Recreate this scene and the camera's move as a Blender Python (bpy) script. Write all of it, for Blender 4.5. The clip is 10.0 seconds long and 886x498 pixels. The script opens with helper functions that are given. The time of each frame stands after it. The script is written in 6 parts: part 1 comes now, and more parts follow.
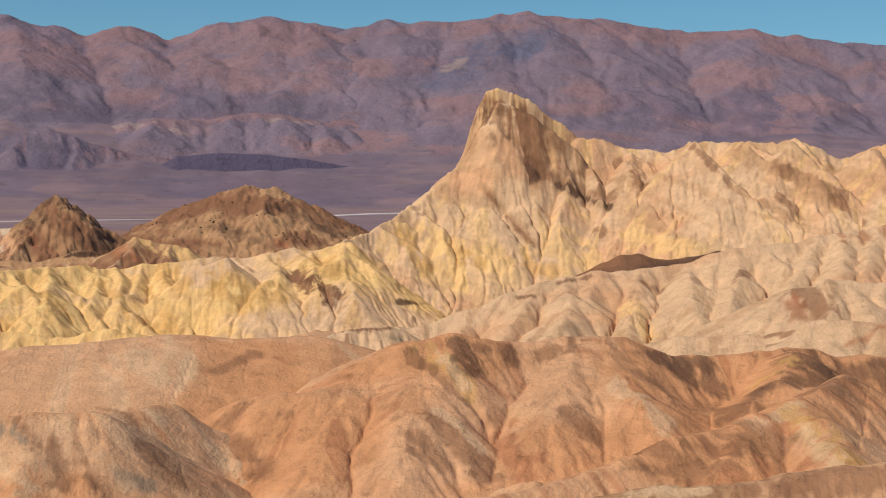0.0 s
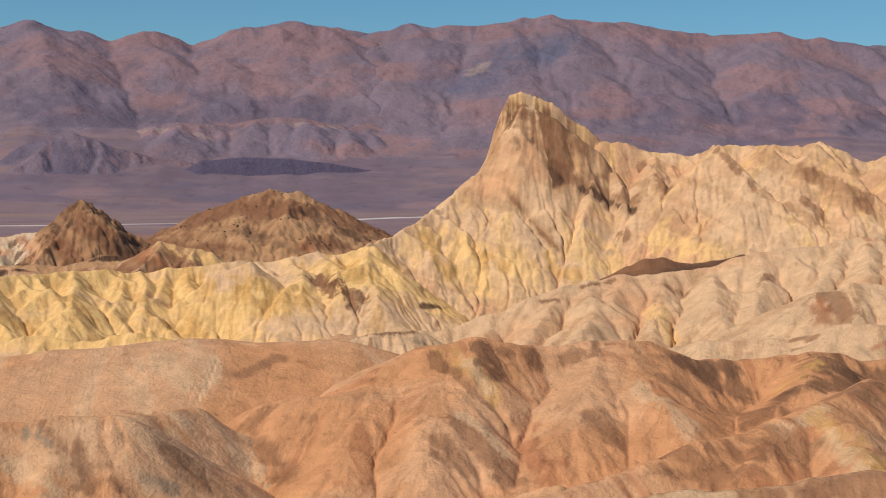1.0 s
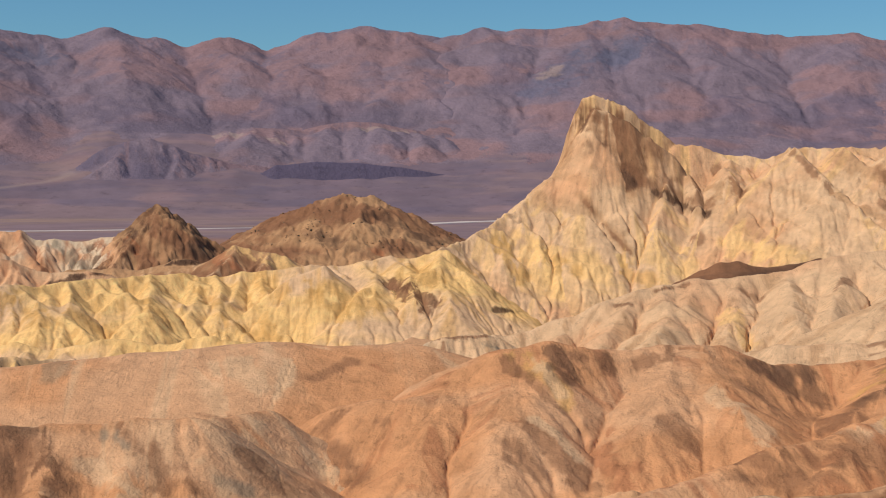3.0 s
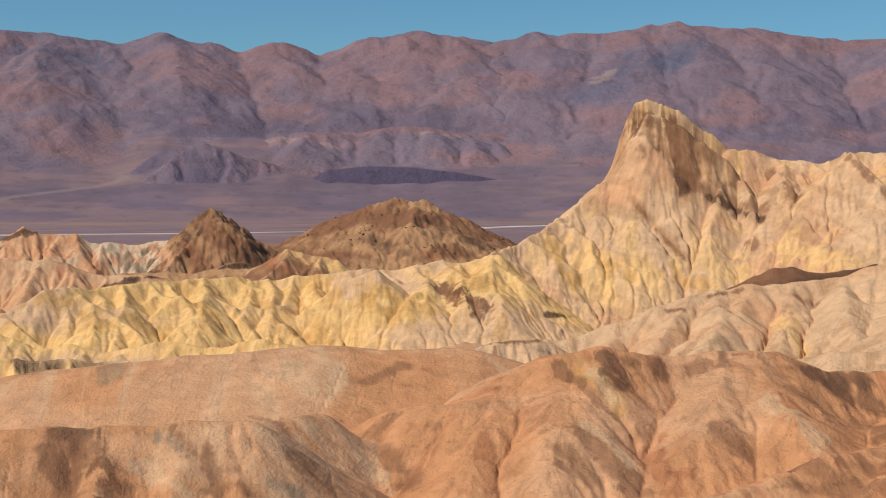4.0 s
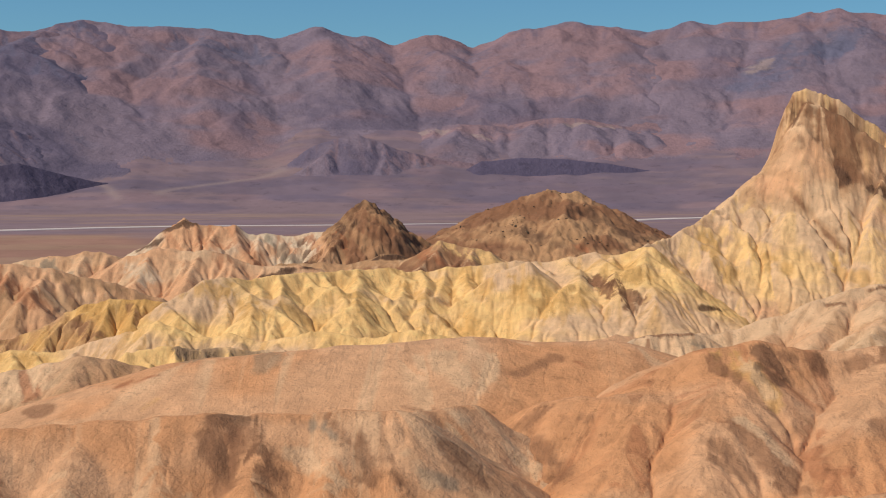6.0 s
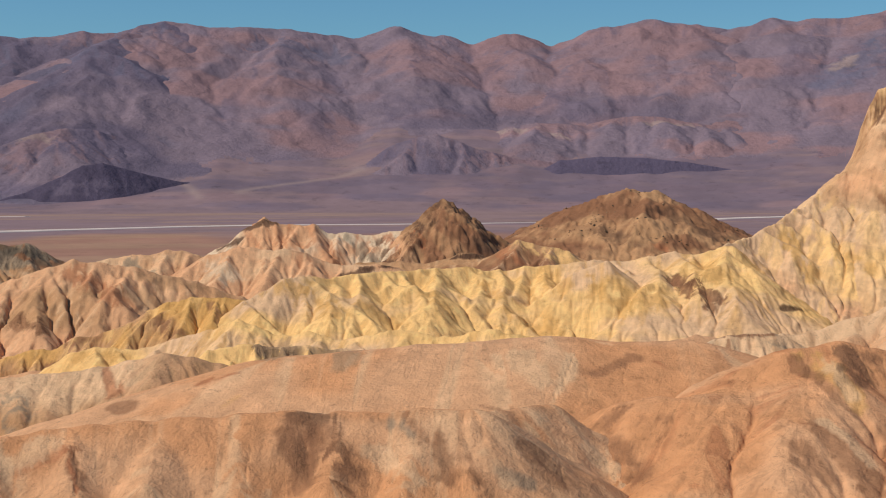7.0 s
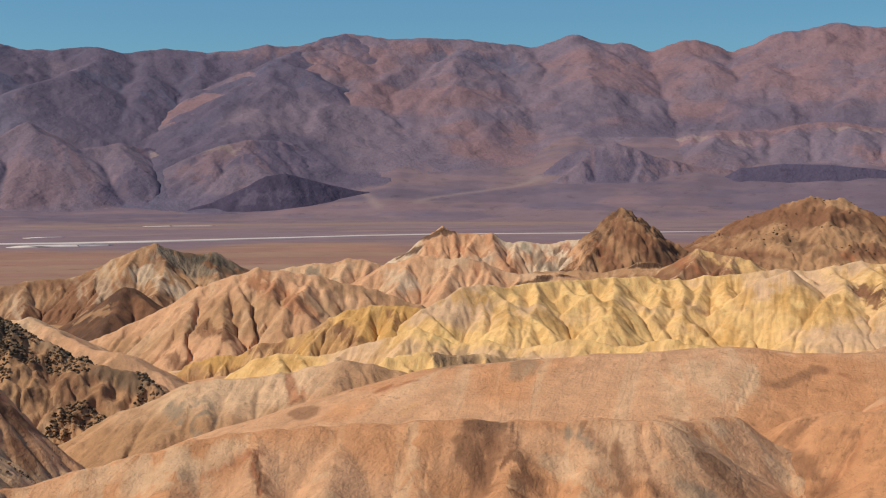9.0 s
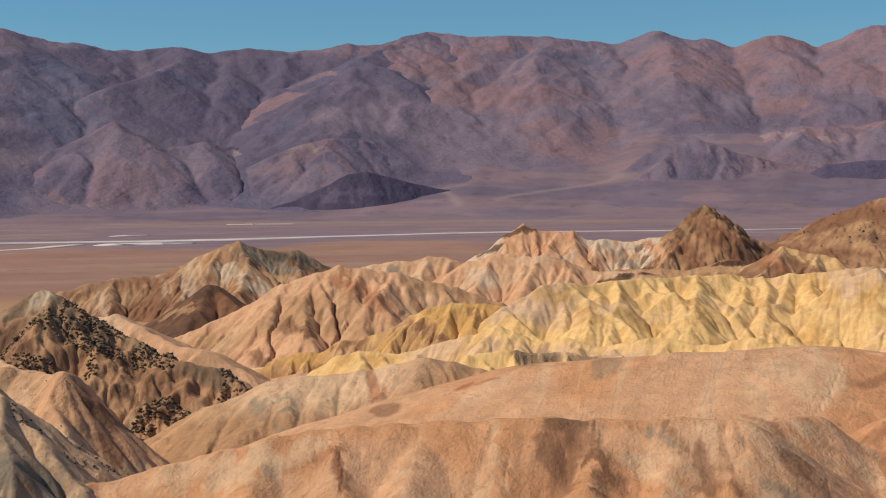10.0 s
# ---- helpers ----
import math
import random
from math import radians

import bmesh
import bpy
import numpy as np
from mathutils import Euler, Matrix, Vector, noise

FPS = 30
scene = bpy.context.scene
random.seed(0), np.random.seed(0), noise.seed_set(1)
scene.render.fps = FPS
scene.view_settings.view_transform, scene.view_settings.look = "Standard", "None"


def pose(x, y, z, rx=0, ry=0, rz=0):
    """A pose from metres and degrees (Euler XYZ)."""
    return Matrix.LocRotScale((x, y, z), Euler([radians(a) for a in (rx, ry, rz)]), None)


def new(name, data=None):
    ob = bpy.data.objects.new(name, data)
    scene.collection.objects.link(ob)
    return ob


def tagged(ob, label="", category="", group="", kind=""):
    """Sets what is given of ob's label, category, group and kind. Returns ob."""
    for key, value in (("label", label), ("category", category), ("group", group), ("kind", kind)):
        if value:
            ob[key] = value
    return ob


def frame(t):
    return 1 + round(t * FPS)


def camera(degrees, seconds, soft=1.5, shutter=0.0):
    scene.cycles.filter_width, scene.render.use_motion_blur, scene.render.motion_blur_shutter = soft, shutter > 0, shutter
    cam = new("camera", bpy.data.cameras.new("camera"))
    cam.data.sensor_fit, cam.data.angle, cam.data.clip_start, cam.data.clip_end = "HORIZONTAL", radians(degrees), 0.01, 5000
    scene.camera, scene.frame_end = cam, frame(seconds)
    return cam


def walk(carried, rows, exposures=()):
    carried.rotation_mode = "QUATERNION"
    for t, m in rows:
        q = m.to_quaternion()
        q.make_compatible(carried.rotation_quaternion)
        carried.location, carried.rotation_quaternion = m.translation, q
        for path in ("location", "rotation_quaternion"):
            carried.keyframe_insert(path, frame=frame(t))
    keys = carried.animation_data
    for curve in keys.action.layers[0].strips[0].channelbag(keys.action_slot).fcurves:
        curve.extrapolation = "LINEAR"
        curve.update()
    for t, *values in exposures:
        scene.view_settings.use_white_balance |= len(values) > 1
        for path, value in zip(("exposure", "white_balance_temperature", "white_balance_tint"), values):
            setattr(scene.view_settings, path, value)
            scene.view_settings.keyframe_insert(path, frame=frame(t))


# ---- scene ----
# ---- camera: a slow pan from one spot on the overlook ----
cam = camera(34.63, 10.0, soft=1.1)
TURNS = [  # seconds, heading, tilt, lean in degrees
    (0, 0.000, -3.271, 0.376),
    (0.5, 0.356, -3.195, 0.350),
    (1, 0.950, -3.118, 0.283),
    (1.5, 1.498, -3.050, 0.234),
    (2, 2.087, -3.014, 0.088),
    (2.5, 2.926, -3.029, 0.070),
    (4, 5.973, -2.796, 0.163),
    (4.5, 7.195, -2.862, 0.244),
    (5, 8.801, -2.925, 0.220),
    (5.5, 10.445, -3.003, 0.121),
    (7, 15.268, -3.173, -0.085),
    (7.5, 16.734, -2.925, -0.108),
    (8, 18.665, -2.758, -0.262),
    (8.5, 20.668, -2.660, -0.341),
    (9, 22.423, -2.787, -0.397),
    (9.5, 23.902, -2.828, -0.406),
    (10, 25.686, -2.849, -0.574),
]
walk(cam, [(t, pose(0, 0, 82, 90 + tilt, 0, heading) @ pose(0, 0, 0, 0, 0, lean)) for t, heading, tilt, lean in TURNS])

# ---- light: desert sun from behind the viewer's left shoulder, clear sky ----
SUN_FROM = Vector((-0.66, -0.42, 0.86)).normalized()
world = bpy.data.worlds.new("desert_sky")
scene.world = world
world.use_nodes = True
wn = world.node_tree
sky = wn.nodes.new("ShaderNodeTexSky")
sky.sky_type, sky.sun_disc = "NISHITA", False
sky.sun_elevation = math.asin(SUN_FROM.z)
sky.sun_rotation = math.atan2(SUN_FROM.x, SUN_FROM.y)
sky.altitude, sky.air_density, sky.dust_density, sky.ozone_density = 200, 1.0, 0.3, 2.5
tone = wn.nodes.new("ShaderNodeMix")
tone.data_type, tone.blend_type = "RGBA", "MULTIPLY"
tone.inputs[0].default_value = 1.0
tone.inputs[7].default_value = (0.35, 0.57, 0.69, 1)
wn.links.new(sky.outputs[0], tone.inputs[6])
wn.links.new(tone.outputs[2], wn.nodes["Background"].inputs[0])
wn.nodes["Background"].inputs[1].default_value = 0.12
sun = new("sun", bpy.data.lights.new("sun", "SUN"))
sun.data.energy, sun.data.angle, sun.data.color = 3.5, radians(0.6), (1.0, 0.91, 0.77)
sun.rotation_euler = SUN_FROM.to_track_quat("Z", "Y").to_euler()
scene.view_settings.exposure = 0.0

# ---- terrain: hills are unions of ridge lines with falling flanks ----
EYE_Z = 82.0


def lattice(ix, iy, seed):
    """A repeatable random value from 0 to 1 for each whole-numbered cell."""
    n = (ix.astype(np.int64) * 374761393 + iy.astype(np.int64) * 668265263 + seed * 974711) & 0x7FFFFFFF
    n = ((n ^ (n >> 13)) * 1274126177) & 0x7FFFFFFF
    n = ((n ^ (n >> 15)) * 69069 + 12345) & 0x7FFFFFFF
    return ((n >> 7) & 0xFFFF) / 65535.0


def value_noise(x, y, seed=0):
    fx, fy = np.floor(x), np.floor(y)
    u, v = x - fx, y - fy
    u, v = u * u * u * (u * (6 * u - 15) + 10), v * v * v * (v * (6 * v - 15) + 10)
    a, b = lattice(fx, fy, seed), lattice(fx + 1, fy, seed)
    c, d = lattice(fx, fy + 1, seed), lattice(fx + 1, fy + 1, seed)
    return (a + (b - a) * u) * (1 - v) + (c + (d - c) * u) * v


def fbm(x, y, seed=0, octaves=4, gain=0.5):
    total, amount, norm = 0.0, 1.0, 0.0
    for i in range(octaves):
        total = total + amount * value_noise(x * 2 ** i + 17.3 * i, y * 2 ** i - 9.1 * i, seed + i)
        norm, amount = norm + amount, amount * gain
    return total / norm


def step(a, b, x):
    t = np.clip((x - a) / (b - a), 0, 1)
    return t * t * (3 - 2 * t)


def ground_height(x, y):
    """The one sheet of ground: overlook, gulch, flat valley floor and the fans below the far range."""
    r = np.hypot(x, y)
    b = np.degrees(np.arctan2(-x, y))
    z = 80.4 - 56 * step(3, 62, r) - 10 * step(240, 340, r) - 11.4 * step(320, 470, r) - 3 * step(950, 1300, r)
    foot = 2760 + 60 * (value_noise(b / 5, b * 0, 91) - 0.5)
    up = np.maximum(r - foot, 0) / 760
    fan = (152 + 46 * fbm(b / 3.5, b * 0, 95, 3) - 95 * step(24, 33, b)) * np.minimum(up, 1) ** 1.3 + 12 * np.maximum(up - 1, 0)
    fan = fan * (1 + 0.12 * (fbm(b / 1.6 + r / 1200, r / 900, 93, 3) - 0.5))
    swell = 1.2 * (fbm(x / 60, y / 60, 94, 3) - 0.5) * step(20, 80, r) * (1 - step(900, 1200, r))
    return z + np.maximum(fan, 0) + swell


class Hill:
    """A hill made of ridge lines: each is a line of points in space with flanks that fall away from it."""

    def __init__(self, seed, rill=(0.9, 7.0), rough=(0.5, 9.0), blend=1.0, strata=None, rain=None, crag=None):
        self.seed, self.rill, self.rough, self.blend, self.strata = seed, rill, rough, blend, strata
        self.rain, self.crag, self.surface = rain, crag, None
        self.lines, self.patches, self.grooves, self.rng = [], [], [], random.Random(seed)

    def ridge(self, k, soft, *points):
        """k: the flank's slope; soft: how round the crest is, in metres."""
        self.lines.append((k, soft, [Vector(p) for p in points]))

    def spurs(self, line, gap, length, drop, lean=0, k=0.75, soft=1.0, both=False, twigs=0, skip=0.0):
        """Side ridges at uneven steps along a line, falling towards the overlook, with smaller twigs on them."""
        points = self.lines[line][2]
        lengths = [(b - a).length for a, b in zip(points, points[1:])]
        total, s = sum(lengths), gap * (0.3 + skip)
        while s < total:
            i, rest = 0, s
            while rest > lengths[i] and i < len(lengths) - 1:
                rest, i = rest - lengths[i], i + 1
            a, b = points[i], points[i + 1]
            p = a.lerp(b, rest / lengths[i])
            along = (b - a).to_2d().normalized()
            side = Vector((along.y, -along.x))
            if side.dot(p.to_2d()) > 0:
                side = -side
            for sign in ((1, -1) if both else (1,)):
                self.spur(p, side * sign, length * self.rng.uniform(0.6, 1.25), drop * self.rng.uniform(0.8, 1.2), lean + self.rng.uniform(-26, 26), k, soft, twigs)
            s += gap * self.rng.uniform(0.65, 1.4)

    def spur(self, start, way, length, drop, lean, k, soft, twigs):
        way = Matrix.Rotation(radians(lean), 2) @ way
        p, out, n = start.copy(), [start.copy()], 4
        p.z -= 0.3 * soft
        for i in range(n):
            way = Matrix.Rotation(radians(self.rng.uniform(-16, 16)), 2) @ way
            fall = drop * (0.75 + 0.5 * i / n) * self.rng.uniform(0.75, 1.25)
            p = p + Vector((way.x, way.y, -fall)) * (length / n)
            out.append(p.copy())
            if twigs and i < n - 1 and self.rng.random() < twigs:
                turn = self.rng.choice((-1, 1)) * self.rng.uniform(45, 75)
                self.spur(p, way, length * self.rng.uniform(0.3, 0.5), drop * 1.25, turn, k, soft * 0.7, twigs * 0.5)
        self.lines.append((k * self.rng.uniform(0.92, 1.1), soft, out))

    def patch(self, tint, radius, a, b, hard=0.5, cap=0):
        """A patch of colour round the line from a to b: a stain, another rock, or painted shade. cap: it stands out as
        a dark caprock.
        """
        self.patches.append((tint, radius, Vector(a), Vector(b), hard, cap))

    def groove(self, width, depth, *points):
        """A narrow gully worn into the flank along a line in the plan."""
        self.grooves.append((width, depth, points))

    def height(self, x, y, low):
        """Heights at the places x, y (down to low), and a coordinate that runs along the ridges, for rills and streaks."""
        top, along, fallen = np.full(x.shape, low - 60.0), np.zeros(x.shape), np.zeros(x.shape)
        amount, width = self.rill
        bend = (fbm(x / (width * 1.6), y / (width * 1.6), self.seed + 5, 2) - 0.5) * width * 1.1
        for n, (k, soft, points) in enumerate(self.lines):
            run = n * 137.7
            for a, b in zip(points, points[1:]):
                reach = (max(a.z, b.z) - low) / k + soft + 2
                near = np.nonzero((x > min(a.x, b.x) - reach) & (x < max(a.x, b.x) + reach) & (y > min(a.y, b.y) - reach) & (y < max(a.y, b.y) + reach))
                step_len = (b - a).to_2d().length + 1e-6
                ux, uy = (b.x - a.x) / step_len, (b.y - a.y) / step_len
                if near[0].size:
                    px, py = x[near] - a.x, y[near] - a.y
                    u, across = px * ux + py * uy, px * uy - py * ux
                    uc = np.clip(u, 0, step_len)
                    d = np.hypot(across, u - uc)
                    h = a.z + (b.z - a.z) * uc / step_len - k * (np.sqrt(d * d + soft * soft) - soft)
                    tall = h + 0.4 * amount > top[near] - self.blend
                    if not tall.any():
                        run += step_len
                        continue
                    near = tuple(i[tall] for i in near)
                    h, d, u, uc, across = h[tall], d[tall], u[tall], uc[tall], across[tall]
                    turn = np.arctan2(u - uc, np.abs(across) + 1e-3)
                    s = run + uc + np.where(across > 0, np.pi - turn, turn) * 0.9 * width
                    q = (s + bend[near]) / width
                    furrow = np.abs(2 * value_noise(q, d / (width * 9), self.seed + 3) - 1) + 0.45 * np.abs(2 * value_noise(q * 2.3, d / (width * 6), self.seed + 4) - 1)
                    furrow = furrow - 0.22 * (1 - np.abs(2 * value_noise(q * 5.1, d / (width * 4), self.seed + 6) - 1)) ** 2
                    h = h - amount * (1.1 - np.minimum(furrow * 1.5, 1.45)) * step(0, width * 0.9, d)
                    old = top[near]
                    m = np.maximum(self.blend - np.abs(old - h), 0) / self.blend
                    win = h > old
                    along[near] = np.where(win, s, along[near])
                    fallen[near] = np.where(win, d, fallen[near])
                    top[near] = np.maximum(old, h) + m * m * self.blend * 0.25
                run += step_len
        amount, width = self.rough
        top = top + amount * (fbm(x / width, y / width, self.seed + 8, 5, 0.55) - 0.5) * 2
        if self.crag:
            amount, width = self.crag
            wx, wy = fbm(x / width, y / width, self.seed + 41, 2) * width * 0.9, fbm(x / width, y / width, self.seed + 42, 2) * width * 0.9
            sharp = 0.0
            for i in range(4):
                f = 2 ** i / width
                sharp = sharp + 0.55 ** i * (0.5 - np.abs(2 * value_noise((x + wx) * f + 5.2 * i, (y + wy) * f, self.seed + 43 + i) - 1))
            top = top + amount * sharp
        for width, depth, points in self.grooves:
            for n, (a, b) in enumerate(zip(points, points[1:])):
                reach = 4 * width
                near = np.nonzero((x > min(a[0], b[0]) - reach) & (x < max(a[0], b[0]) + reach) & (y > min(a[1], b[1]) - reach) & (y < max(a[1], b[1]) + reach))
                if near[0].size:
                    px, py, dx, dy = x[near], y[near], b[0] - a[0], b[1] - a[1]
                    px = px + (fbm(x[near] / 3, y[near] / 3, self.seed + 30, 2) - 0.5) * 3 * width
                    t = np.clip(((px - a[0]) * dx + (py - a[1]) * dy) / (dx * dx + dy * dy + 1e-6), 0, 1)
                    d = np.hypot(px - a[0] - t * dx, py - a[1] - t * dy)
                    fade = 0.35 if n == 0 else 1.0
                    top[near] = top[near] - depth * (fade + (1 - fade) * t) * np.exp(-((d / width) ** 2))
        return top, along, fallen

    def bounds(self, low):
        """The hill's stretch of bearings and distances from the overlook."""
        b0, b1, r0, r1 = 999.0, -999.0, 9e9, 0.0
        for k, soft, points in self.lines:
            for p in points:
                r, reach = math.hypot(p.x, p.y), max(p.z - low, 2) / k + 4
                b, wide = math.degrees(math.atan2(-p.x, p.y)), math.degrees(min(reach / r, 0.6))
                b0, b1, r0, r1 = min(b0, b - wide), max(b1, b + wide), min(r0, r - reach), max(r1, r + reach)
        return b0, b1, max(r0, 30), r1


def neighbours(a):
    """The eight shifted copies of a grid, edge cells repeated."""
    p = np.pad(a, 1, mode="edge")
    n, m = a.shape
    return [p[1 + i:1 + i + n, 1 + j:1 + j + m] for i, j in WAYS]


WAYS = ((-1, 0), (1, 0), (0, -1), (0, 1), (-1, -1), (-1, 1), (1, -1), (1, 1))


def spread_out(coarse, stride, shape):
    """A coarse grid brought back to the fine one, evenly between its cells."""
    out = coarse
    for axis in (0, 1):
        at = np.minimum(np.arange(shape[axis]) / stride[axis], out.shape[axis] - 1.001)
        lead = np.floor(at).astype(int)
        t = (at - lead).reshape((-1, 1) if axis == 0 else (1, -1))
        t = t * t * (3 - 2 * t) * 0.5 + t * 0.5
        out = np.take(out, lead, axis) * (1 - t) + np.take(out, lead + 1, axis) * t
    return out


def erode(z, ground, wide, deep, steps, power, creep):
    """Rain wash: water gathers downhill and cuts branching gullies, and soil creep rounds what is left.
    Returns how far the surface sinks and how much water each cell carries."""
    first = z = z.astype(np.float32)
    ground, wide = ground.astype(np.float32), wide.astype(np.float32)
    away = [wide] * 2 + [np.full_like(wide, deep)] * 2 + [np.hypot(wide, deep)] * 4
    cell = wide * deep
    water = cell.copy()
    n, m = z.shape
    for i in range(steps):
        drops = [np.maximum(z - low, 0) / d for low, d in zip(neighbours(z), away)]
        steep = np.maximum.reduce(drops)
        weight = [d * np.sqrt(d) for d in drops]
        share = water / (sum(weight) + 1e-9)
        water = cell.copy()
        for (a, b), w in zip(WAYS, weight):
            flow = w * share
            water[max(a, 0):n + min(a, 0), max(b, 0):m + min(b, 0)] += flow[max(-a, 0):n + min(-a, 0), max(-b, 0):m + min(-b, 0)]
        cut = np.minimum(power * np.sqrt(water) * np.minimum(steep, 1.1), 0.35 * steep * wide)
        z = np.where(z > ground, np.maximum(z - cut, ground), z)
        sides = neighbours(z)
        z = z + creep / (1 + steep * steep) * (0.25 * (sides[0] + sides[1] + sides[2] + sides[3]) - z)
    return z - first, water / cell


def srgb(r, g, b):
    return np.array([((c / 255 + 0.055) / 1.055) ** 2.4 if c > 10 else c / 3295 for c in (r, g, b)])


# base colours of the rocks and clays; the far ones include distance haze
ROCK = {name: srgb(*rgb) for name, rgb in {
    "cream": (218, 177, 137), "yellow": (237, 190, 125), "gold": (206, 157, 94), "orange": (209, 149, 104), "pink": (214, 162, 121),
    "rust": (170, 108, 74), "brown": (140, 98, 71), "dark": (100, 73, 57), "grey": (136, 122, 103), "char": (96, 84, 70), "white": (216, 188, 156),
    # mauve to fan: far rock, tinted with the haze of distance
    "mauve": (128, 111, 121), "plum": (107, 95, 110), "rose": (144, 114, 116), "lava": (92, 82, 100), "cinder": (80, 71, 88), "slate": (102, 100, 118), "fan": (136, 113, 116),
    "wash": (160, 137, 130), "floor": (158, 118, 100), "dust": (170, 138, 112), "salt": (214, 198, 188), "tan": (184, 140, 101), "olive": (158, 128, 99)}.items()}


def hill_tint(h, x, y, z, along, fallen, tints):
    """A hill's colours: a mottled main bed, beds of other clays, streaks washed down the flanks, stains, and the haze
    and shade put into some tints and patches.
    """
    main, second, streak = (ROCK[t] for t in tints)
    big = h.rill[1] * 5
    mix = step(0.42, 0.68, fbm(x / big, y / big + z / big, h.seed + 20, 4))[..., None]
    c = main * (1 - mix) + second * mix
    run = fbm(along / (h.rill[1] * 0.5), fallen / (h.rill[1] * 8), h.seed + 21, 3)
    wash = (step(0.55, 0.8, run) * 0.55)[..., None]
    c = c * (1 - wash) + streak * wash
    if h.strata:
        other, thick, dip, strength = h.strata
        level = (z + dip * x) / thick + 1.2 * fbm(x / 25, y / 25, h.seed + 24, 3)
        band = (step(0.52, 0.66, fbm(level, x / 60, h.seed + 26, 3, 0.6)) * strength)[..., None]
        c = c * (1 - band) + ROCK[other] * band
    bed, beds = np.zeros(x.shape, dtype=int), []
    ragged = 0.9 * (fbm(x / (big * 0.22), y / (big * 0.22) + z / (big * 0.15), h.seed + 22, 5, 0.6) - 0.5)
    ragged = ragged + 1.3 * (fbm(along / (h.rill[1] * 0.45), fallen / (h.rill[1] * 4), h.seed + 23, 3, 0.6) - 0.5)
    for tint, radius, a, b, hard, is_cap in h.patches:
        d = b - a
        t = np.clip(((x - a.x) * d.x + (y - a.y) * d.y + (z - a.z) * d.z) / max(d.length_squared, 1e-6), 0, 1)
        far = np.sqrt((x - a.x - t * d.x) ** 2 + (y - a.y - t * d.y) ** 2 + (z - a.z - t * d.z) ** 2) / radius + ragged * (2.6 - 1.9 * hard)
        m = 1 - step(1 - 0.5 * (1 - hard) - 0.05, 1 + 0.5 * (1 - hard) + 0.05, far)
        m = m * (0.62 + 0.38 * hard)
        c = c * (1 - m[..., None]) + ROCK[tint] * m[..., None]
        if is_cap:
            bed = np.where(m > 0.5, len(beds) + 1, bed)
            beds.append(tint)
    grain = 0.86 + 0.28 * fbm(x / 2.2, y / 2.2 + z / 2.2, h.seed + 25, 3)
    return np.clip(c * grain[..., None], 0.01, 0.85), bed, beds


